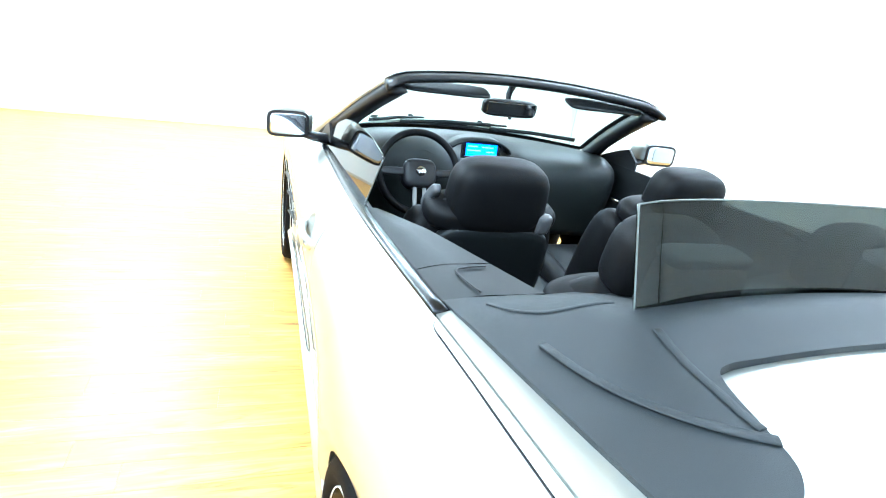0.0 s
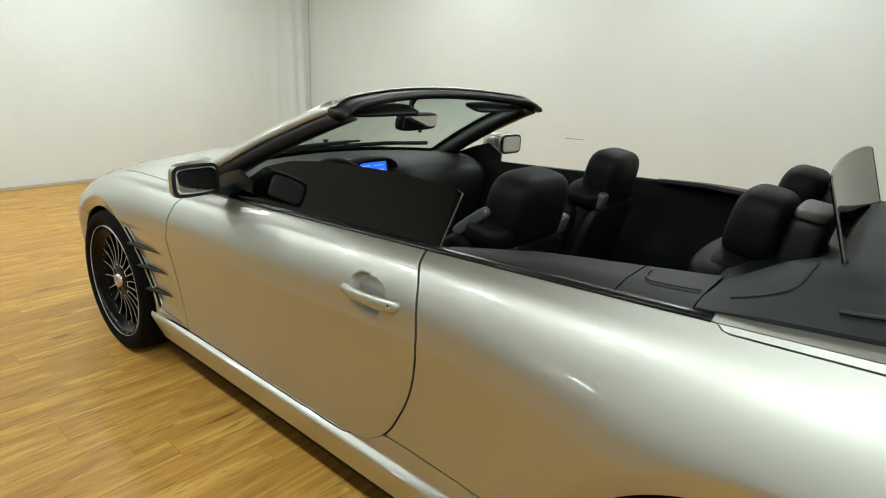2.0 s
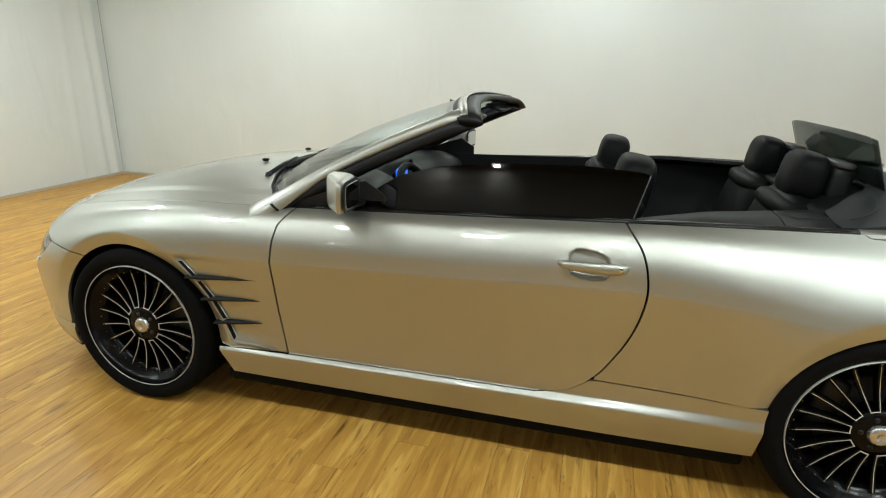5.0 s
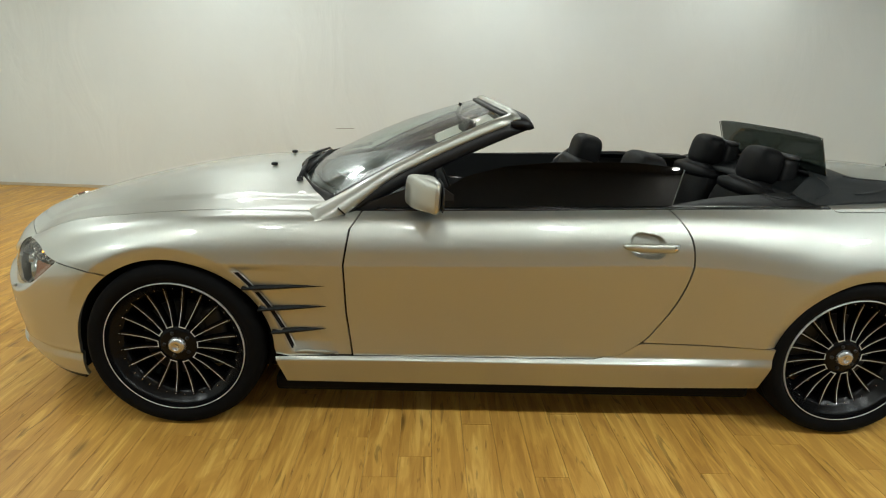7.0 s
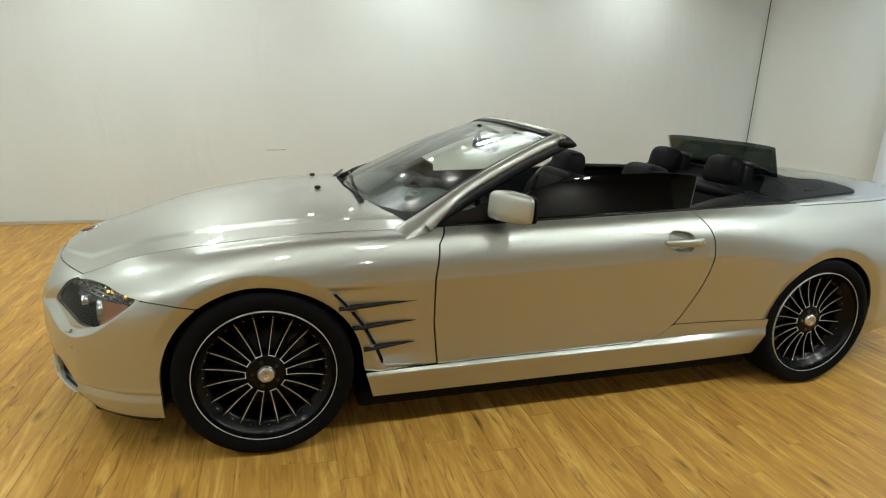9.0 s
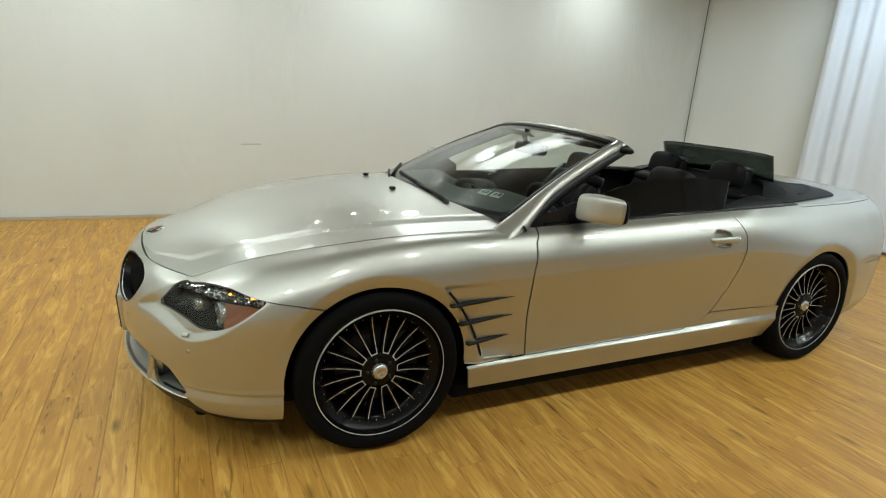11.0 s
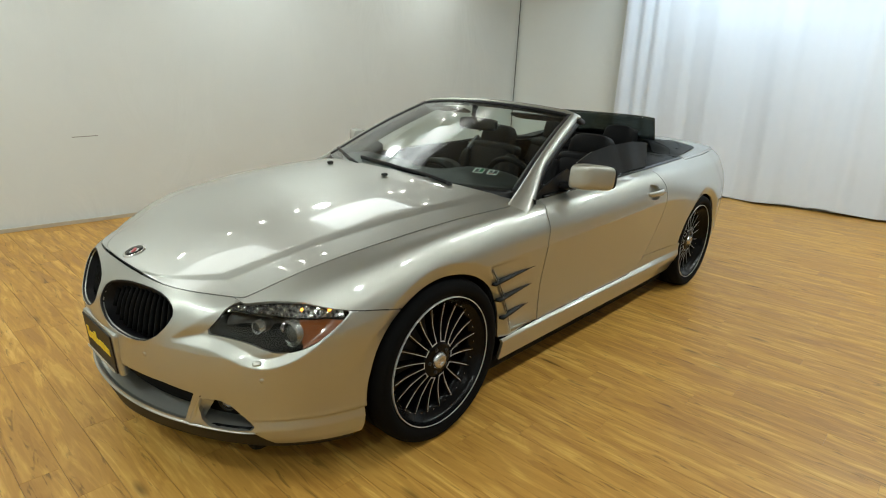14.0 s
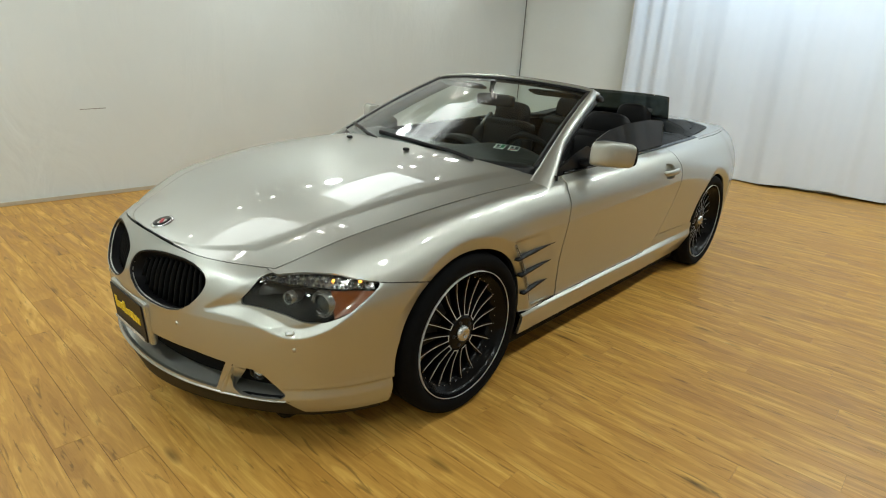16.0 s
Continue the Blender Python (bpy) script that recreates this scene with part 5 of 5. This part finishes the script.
def rear_seat(x):
    seat = new("rear_seat")
    seat.parent = car
    seat["label"] = "black leather rear seat with a moulded headrest"
    part("cushion", cushion(bmesh.new(), (.46, .44, .20), pose(x, -2.24, .50, 8), 4, 7), LEATHER, seat)
    part("backrest", cushion(bmesh.new(), (.46, .16, .56), pose(x, -2.51, .74, 16), 4, 8), LEATHER, seat)
    part("shoulder_roll", cushion(bmesh.new(), (.44, .17, .08), pose(x, -2.56, .958, 8), 2.8, 7), LEATHER, seat)
    part("headrest", cushion(bmesh.new(), (.250, .130, .182), pose(x, -2.597, 1.072, 10), 3.4, 9, .10), LEATHER, seat, "rounded black leather headrest")
    hoop = part("roll_hoop", cushion(bmesh.new(), (.20, .085, .15), pose(x, -2.700, 1.050, 8), 5, 6, .1), BLACK, seat, "black roll-over hoop cover")
    part("cap", cushion(bmesh.new(), (.19, .075, .025), pose(x, -2.707, 1.122, 8), 5, 5), GUIDE_GREY, hoop, "dark grey cap")


for sx in (-.26, .28):
    rear_seat(sx)
part("parcel_shelf", surface(bmesh.new(), lambda u, v: np.stack([u * .56, -2.58 - .24 * v, .985 + .05 * v - .03 * u**2], axis=1), np.linspace(-1, 1, 15), np.linspace(0, 1, 6), .02), TRIM, car)

# ---- roof cover with its two horns, and the upright rear screen ----
def cover(q, r):
    """The black cover: q from its front edge (0) back (1), r across."""
    q, r = np.asarray(q, float).ravel(), np.asarray(r, float).ravel()
    y = -2.556 - .68 * q
    e = belt(np.maximum(y, -3.35))
    xe = -e[:, 0]
    x = r * (xe - .030 - .050 * q**1.5)
    a = np.abs(x) / xe
    z = deck_height(a, e[:, 2], tail_mid(y)) + .010
    # level with the flaps at its front corners
    near = np.clip((q - .03) / .22, 0, 1)
    near = np.maximum(near * near * (3 - 2 * near), np.clip((.62 - a) / .12, 0, 1))
    z = z * near + (e[:, 2] + .008 + .045 * (1 - a)) * (1 - near)
    z = z + .028 * np.exp(-((y + 2.84) / .07)**2) * np.clip(1 - (a / .75)**4, 0, 1)
    # padded fold along each horn
    z = z + .016 * np.exp(-((a - .70) / .14)**2) * np.clip((q - .05) * 4, 0, 1) * np.clip((1 - q) * 3, 0, 1)
    return np.stack([x, y, z], axis=1)


def cover_at(x, y):
    """Points of the cover over the plan's x and y."""
    q = (-2.556 - y) / .68
    xe = -belt(np.maximum(y, -3.35))[:, 0]
    return cover(q, x / (xe - .030 - .050 * np.clip(q, 0, 1)**1.5))


part("roof_cover", sheet(cover, np.linspace(0, 1, 70), np.linspace(-1, 1, 121), [horns, front_of_cover], thick=.02), CANVAS, car, "black folded-roof cover with two horns along the boot")
for side in (-1, 1):
    t = np.linspace(0, 1, 16)
    for name, xs, ys, wide in (("raised welt on the roof cover", [.628, .609, .578, .542, .500, .462], [-2.815, -2.90, -2.98, -3.036, -3.076, -3.10], .011),
                               ("inner welt on the roof cover", [.466, .470, .472, .473, .472, .468], [-2.865, -2.915, -2.96, -3.005, -3.05, -3.08], .009)):
        f = np.linspace(0, 1, 6)
        pts = cover_at(side * curve(f, xs, t), curve(f, ys, t))
        part("welt", tube(bmesh.new(), [Vector(p) + Vector((0, 0, .0008)) for p in pts], (wide, .0022), 8), CANVAS, car, name)
    t = np.linspace(0, 1, 20)
    f = np.linspace(0, 1, 5)
    arc = cover_at(side * curve(f, [.650, .628, .594, .551, .471], t), curve(f, [-2.638, -2.695, -2.730, -2.743, -2.752], t))
    part("welt", tube(bmesh.new(), [Vector(p) + Vector((0, 0, .0008)) for p in arc], (.005, .0018), 8), CANVAS, car, "curved welt on the roof cover")


def rear_screen(u, v):
    x = .46 * u
    y = -2.800 + .020 * (1 - u**2) + .062 * v
    top = 1.240 - .012 * u**4 - .03 * np.clip(np.abs(u) - .93, 0, 1)
    return np.stack([x, y, 1.048 + (top - 1.048) * v], axis=1)


back_glass = part("rear_screen", surface(bmesh.new(), rear_screen, np.linspace(-1, 1, 31), np.linspace(0, 1, 8), .005), REAR_GLASS, car, "upright tinted glass rear screen")
part("screen_foot", tube(bmesh.new(), [Vector(p) for p in rear_screen(np.linspace(-1, 1, 21), np.full(21, .02))], (.012, .012), 8), BLACK, car)
v = np.linspace(0, 1, 8)
for end in (-1, 1):
    part("glass_edge", tube(bmesh.new(), [Vector(p) for p in rear_screen(np.full(8, end * 1.0), v)], .0018, 6), GLASS_EDGE, back_glass, "bright ground edge")
part("glass_edge", tube(bmesh.new(), [Vector(p) for p in rear_screen(np.linspace(-1, 1, 21), np.full(21, 1.0))], .0016, 6), GLASS_EDGE, back_glass, "bright ground edge")


# ---- lamps, grilles and small things on the nose ----
def on_skin(u, v, side, fn=nose_skin):
    """The pose of a thing set on the skin: z outwards, x along the body."""
    p, pu, pv = (fn(np.array([u + a]), np.array([v + b]))[0] for a, b in ((0, 0), (.004, 0), (0, .004)))
    p, pu, pv = (Vector((q[0] * -side, q[1], q[2])) for q in (p, pu, pv))
    ex = (pu - p).normalized()
    n = ex.cross(pv - p).normalized()
    if n.dot(Vector((p.x, p.y + .4, 0))) < 0:
        n = -n
    ey = n.cross(ex)
    m = Matrix((ex, ey, n)).transposed().to_4x4()
    m.translation = p
    return m


HOUSING = material("lamp_housing", (.075, .068, .062), .35, noise_scale=30, noise_amount=.2)
SURROUND = material("grille_surround", (.008, .0078, .009), .42, spec=.4)
REFLECTOR = material("lamp_reflector", (.60, .60, .60), .18, .9)
LAMP_LENS = material("projector_lens", (.06, .065, .06), .06, spec=.8)
RING = material("projector_ring", (.55, .55, .54), .2, .85)
FLUTE = material("lamp_flute", (.13, .13, .14), .15, .7)
AMBER_LIT = glow("amber_lit", (1, .42, .05), 5)
lens_u, lens_v = span(4.96, 5.60, .0125), span(.54, .88, .0125)


def lamp_brow(uv):
    """Level of the line under the lamp's bright brow."""
    return np.interp(uv[:, 0], [4.98, 5.011, 5.084, 5.185, 5.286, 5.392, 5.456], [.635, .643, .668, .710, .752, .790, .796])


for side in (-1, 1):
    lamp = part("headlight", sheet(nose_skin, lens_u, lens_v, [lambda uv, p: polygon_distance(uv, HEADLIGHT) - .012, lambda uv, p: uv[:, 0] - 5.06], side, .008, -.060), HOUSING, car, "dark headlight with ringed projectors and an amber corner")
    lens = part("lens", sheet(nose_skin, lens_u, lens_v, [lambda uv, p: polygon_distance(uv, HEADLIGHT) - .003], side, .004, .002), LAMP_GLASS, lamp, "clear lamp glass")
    lens.visible_shadow = False
    part("brow", sheet(nose_skin, lens_u, lens_v, [lambda uv, p: polygon_distance(uv, HEADLIGHT) - .004, lambda uv, p: uv[:, 1] - lamp_brow(uv), lambda uv, p: uv[:, 0] - 5.035], side, .01, -.018), REFLECTOR, lamp, "bright fluted brow")
    part("indicator", sheet(nose_skin, lens_u, lens_v, [lambda uv, p: polygon_distance(uv, HEADLIGHT) - .006, lambda uv, p: lamp_brow(uv) - .006 - uv[:, 1], lambda uv, p: 5.205 + .10 * (.65 - uv[:, 1]) - uv[:, 0]], side, .01, -.012), AMBER, lamp, "amber indicator")
    part("brow_line", tube(bmesh.new(), [on_skin(u, float(lamp_brow(np.array([[u, 0]]))[0]), side) @ Vector((0, 0, -.008)) for u in np.linspace(5.03, 5.44, 18)], .003, 6), GLOSS_BLACK, lamp)
    for k in range(24):  # flutes of the brow
        u = 5.055 + .382 * k / 23
        a = float(lamp_brow(np.array([[u, 0]]))[0])
        top = float(np.interp(u, [5.05, 5.141, 5.28, 5.37, 5.425], [.725, .772, .832, .866, .845])) - .010
        for f in (.22, .5, .78):
            m = on_skin(u, a + (top - a) * f, side)
            part("flute", cushion(bmesh.new(), (.0105, .010, .008), m @ pose(0, 0, -.013), 4, 2), (CHROME, FLUTE, FLUTE)[(k * 2 + int(f * 4)) % 3], lamp)
    for u, v, r in ((5.246, .650, .048), (5.372, .722, .024)):
        at = (on_skin(u, v, side) @ pose(0, 0, -.040)).translation
        ahead = Matrix.Translation(at) @ Vector((-side * .18, -1, 0)).normalized().to_track_quat("X", "Z").to_matrix().to_4x4()
        ring = part("projector", lathe(bmesh.new(), [(r * .70, .004), (r * .72, -.008), (r * .80, -.010), (r * .82, .004), (r * .90, .004), (r * .92, -.010), (r, -.008), (r * 1.02, .014)], 36, ahead), RING, lamp, "bright ringed projector")
        part("bulb_lens", lathe(bmesh.new(), [(0, -.014), (r * .35, -.012), (r * .6, -.002), (r * .69, .006)], 24, ahead), LAMP_LENS, ring, "clear bulging projector lens")
        part("bucket", lathe(bmesh.new(), [(r * 1.02, .012), (r * 1.05, .035), (r * .9, .05), (0, .05)], 28, ahead), HOUSING, ring)
    for u, v, r in ((5.076, .712, .012), (5.175, .748, .009)):
        part("lit_bulb", cushion(bmesh.new(), (r, r, .008), on_skin(u, v, side) @ pose(0, 0, -.009), 2.2, 3), AMBER_LIT, lamp, "small amber bulb, lit")

    # kidney grille
    grille = part("grille", sheet(nose_skin, span(5.60, 6.13, .0125), span(.55, .865, .0125), [lambda uv, p: polygon_distance(uv, KIDNEY) + .018], side, .01, -.060), DARK_GAP, car, "black kidney-shaped grille")
    edge = rounded(KIDNEY, 1)
    rim = [on_skin(min(a, 6.125), b, side) @ Vector((0, 0, -.006)) for a, b in edge]
    part("rim", tube(bmesh.new(), rim + rim[:1], (.005, .005), 6, False), BLACK, grille)
    deep = [on_skin(min(a, 6.125), b, side) @ Vector((0, 0, -.058)) for a, b in edge]
    front = [on_skin(min(a, 6.125), b, side) @ Vector((0, 0, -.002)) for a, b in edge]
    bm = bmesh.new()
    rings = [[bm.verts.new(q) for q in row] for row in (front, deep)]
    for k in range(len(edge)):
        j = (k + 1) % len(edge)
        bm.faces.new((rings[0][k], rings[0][j], rings[1][j], rings[1][k]))
    part("surround", bm, SURROUND, grille, "satin black grille surround")
    for k in range(13):
        u = 5.715 + .375 * k / 12
        vv = np.linspace(.56, .88, 60)
        inside = vv[polygon_distance(np.stack([np.full(60, u), vv], axis=1), KIDNEY) > .008]
        if len(inside) < 4:
            continue
        rows = []
        for v in np.linspace(inside[0], inside[-1], 6):
            m = on_skin(u, v, side)
            rows.append([m @ Vector((-.004, 0, -.058)), m @ Vector((-.003, 0, -.040)), m @ Vector((.003, 0, -.040)), m @ Vector((.004, 0, -.058))])
        part("slat", band(bmesh.new(), rows), DARK_GAP, grille)
    # lower openings, with the silver blade across them
    def blade_at(u, v):
        """v from the lip at the bumper's face (0) back into the opening (1)."""
        low = np.interp(u, LIP_U, LIP_V) + .004
        high = np.interp(u, [5.385, 5.50, 5.578, 5.648, 5.72, 6.2], [.134, .138, .144, .154, .158, .162])
        p = nose_skin(u, low + (high - low) * v)
        away = np.stack([p[:, 0] * .9, p[:, 1] + .35], axis=1)
        away /= np.linalg.norm(away, axis=1)[:, None] + 1e-9
        p[:, :2] += away * (.006 - .105 * np.clip(v - .10, 0, 1))[:, None]
        return p

    part("lower_blade", sheet(blade_at, span(5.40, STATION[-1], .0125), np.linspace(0, 1, 12), [], side, .012), PAINT, car, "silver blade under the lower grille")

    def post_at(u, v):
        """The slanting post between mouth and fog lamp: u across 0 to 1, v up 0 to 1."""
        q = nose_skin(5.652 - .032 * u - .062 * v + .02 * v * u, .114 + .190 * v)
        away = np.stack([q[:, 0] * .9, q[:, 1] + .35], axis=1)
        away /= np.linalg.norm(away, axis=1)[:, None] + 1e-9
        q[:, :2] += away * (.009 * np.sin(np.pi * np.clip(u, 0, 1)) - .004)[:, None]
        return q

    part("bumper_post", sheet(post_at, np.linspace(0, 1, 7), np.linspace(0, 1, 14), [], side, .05), PAINT, car, "slanting silver post between the lower openings")
    part("mouth", sheet(nose_skin, span(5.60, STATION[-1], .0125), span(.12, .42, .0125), [lambda uv, p: polygon_distance(uv, MOUTH) + .02], side, .03, -.095, False), DARK_GAP, car)
    # dark roofs that run back into the two openings
    for outline in ([(6.125, .368), (5.99, .365), (5.869, .362), (5.74, .352), (5.612, .315)], [(5.590, .290), (5.565, .298), (5.49, .285), (5.455, .228), (5.425, .178), (5.388, .130)]):
        rows = [[on_skin(u, v, side) @ Vector((0, 0, -.006)), on_skin(u, v, side) @ Vector((0, 0, -.105)), on_skin(u, v, side) @ Vector((0, .004, -.105)), on_skin(u, v, side) @ Vector((0, .004, -.006))] for u, v in outline]
        part("opening_roof", band(bmesh.new(), rows), DARK_GAP, car)
    for v in (.22, .26, .30, .34):
        part("mouth_bar", tube(bmesh.new(), [on_skin(u, v, side) @ Vector((0, 0, -.080)) for u in np.linspace(5.66 + (.34 - v) * .3, 6.125, 10)], .004, 6), BLACK, car)
    part("fog_pocket", sheet(nose_skin, span(5.38, 5.66, .0125), span(.13, .32, .0125), [lambda uv, p: polygon_distance(uv, FOG_MOUTH) + .02], side, .03, -.085, False), DARK_GAP, car)
    m = on_skin(5.515, .215, side) @ pose(0, 0, -.050)
    fog = part("fog_lamp", lathe(bmesh.new(), [(.030, .02), (.031, -.012), (.027, -.014), (.024, -.004)], 24, m @ pose(0, 0, 0, 0, 90)), GLOSS_BLACK, car, "round fog lamp")
    part("lens", lathe(bmesh.new(), [(0, -.012), (.015, -.010), (.026, -.004)], 24, m @ pose(0, 0, 0, 0, 90)), REFLECTOR, fog)
    # parking sensors, headlight washer cover
    for u, v in ((5.81, .50), (5.353, .426)):
        part("parking_sensor", lathe(bmesh.new(), [(0, -.002), (.008, -.0018), (.0095, .003)], 16, on_skin(u, v, side) @ pose(0, 0, 0, 0, 90)), PAINT, car, "small round parking sensor")
    part("washer_cover", cushion(bmesh.new(), (.030, .016, .012), on_skin(5.373, .536, side) @ pose(0, 0, .004), 4, 4), PAINT, car, "small headlight-washer cover")

part("radiator", block(bmesh.new(), (.78, .05, .40), pose(0, .78, .47), .01), DARK_GAP, car, smooth=False)

# round badge on the bonnet's front
p, q, r = (Vector(bonnet(np.array([a]), np.array([b]))[0]) for a, b in ((.155, 0), (.165, 0), (.155, .04)))
n = (q - p).cross(r - p).normalized()
n = n if n.z > 0 else -n
m = Matrix.Translation(p) @ n.to_track_quat("X", "Y").to_matrix().to_4x4()
badge = part("badge", lathe(bmesh.new(), [(0, .005), (.036, .005), (.041, .004), (.043, -.002)], 32, m), CHROME, car, "round chrome-rimmed badge")
part("badge_ring", lathe(bmesh.new(), [(.019, .0062), (.034, .0062), (.034, .004)], 32, m), GLOSS_BLACK, badge)
part("badge_bar", block(bmesh.new(), (.002, .030, .010), m @ pose(.0072, 0, 0, 45)), material("badge_red", (.45, .05, .06), .3), badge, smooth=False)

# dealer's plate in a silver holder
holder = part("plate_holder", block(bmesh.new(), (.345, .030, .175), pose(0, .955, .440, -4), .012), PAINT, car, "silver plate holder", smooth=False)
plate_ob = part("dealer_plate", block(bmesh.new(), (.305, .006, .155), pose(0, .973, .439, -4), .003), BLACK, holder, "black dealer plate with a yellow emblem", smooth=False)
YELLOW = material("yellow_print", (.80, .58, .03), .5)
PALE = material("plate_pale", (.62, .60, .52), .5)
part("plate_frame", band(bmesh.new(), [[(x, .9775, .439 + dz * 1.0), (x, .9795, .439 + dz + .004), (x, .9775, .439 + dz + .008)] for x in (-.15, .15) for dz in (.065,)]), PALE, plate_ob)
for k in range(9):
    h = (.050, .030, .034, .052, .026, .032, .034, .030, .028)[k]
    part("mark", block(bmesh.new(), (.020, .003, h), pose(.112 - .028 * k, 0.9775, .446 - (.052 - h) / 2 * .6, -4), .001), YELLOW, plate_ob, "yellow bar", smooth=False)
for k in range(16):
    part("mark", block(bmesh.new(), (.011, .003, .012), pose(.138 - .0184 * k, 0.9775, .374, -4)), PALE, plate_ob, "pale bar", smooth=False)

# small rust-coloured scuff and scratch on the cloth
bm = block(bmesh.new(), (.002, .21, .006), pose(right_wall_x(-.05) - .04, -.05, .79, -2))
tagged(part("wall_mark", bm, material("dark_scuff", (.25, .24, .22), .9), None, smooth=False), "faint dark scratch on the white cloth wall", "mark", kind="structure")


# ---- floor boards: laid across, joints staggered ----
BOARD_L, BOARD_W, JOINT = 1.22, .130, .0007
rng = random.Random(7)


def board_mesh(length):
    bm = bmesh.new()
    block(bm, (length - JOINT, BOARD_W - JOINT, .012), pose(0, 0, -.006), .0006, 1)
    me = bpy.data.meshes.new("board")
    bm.to_mesh(me)
    bm.free()
    me.materials.append(WOOD)
    return me


full = board_mesh(BOARD_L)
verts, faces, near = [], [], 0
base = [tuple(v.co) for v in full.vertices]
polys = [tuple(p.vertices) for p in full.polygons]
rows = int(13.2 / BOARD_W)
for r in range(rows):
    y = BOARD_W * (r - 65 + .5)
    x = LEFT_X - .2 - rng.random() * BOARD_L
    while x < 4.3:
        cx = x + BOARD_L / 2
        if -3.5 < cx < .6 and -4.2 < y < 3.6 and near < 300 and abs(y + .3) < 4.2:
            ob = new("board", full)
            ob.parent = floor
            ob.location = (cx, y, 0)
            near += 1
        else:
            k = len(verts)
            verts += [(a + cx, b + y, c) for a, b, c in base]
            faces += [tuple(k + i for i in p) for p in polys]
        x += BOARD_L
me = bpy.data.meshes.new("far_boards")
me.from_pydata(verts, [], faces)
me.materials.append(WOOD)
far = new("far_boards", me)
far.parent = floor
tagged(far, "honey-coloured floor boards farther off", kind="stuff")
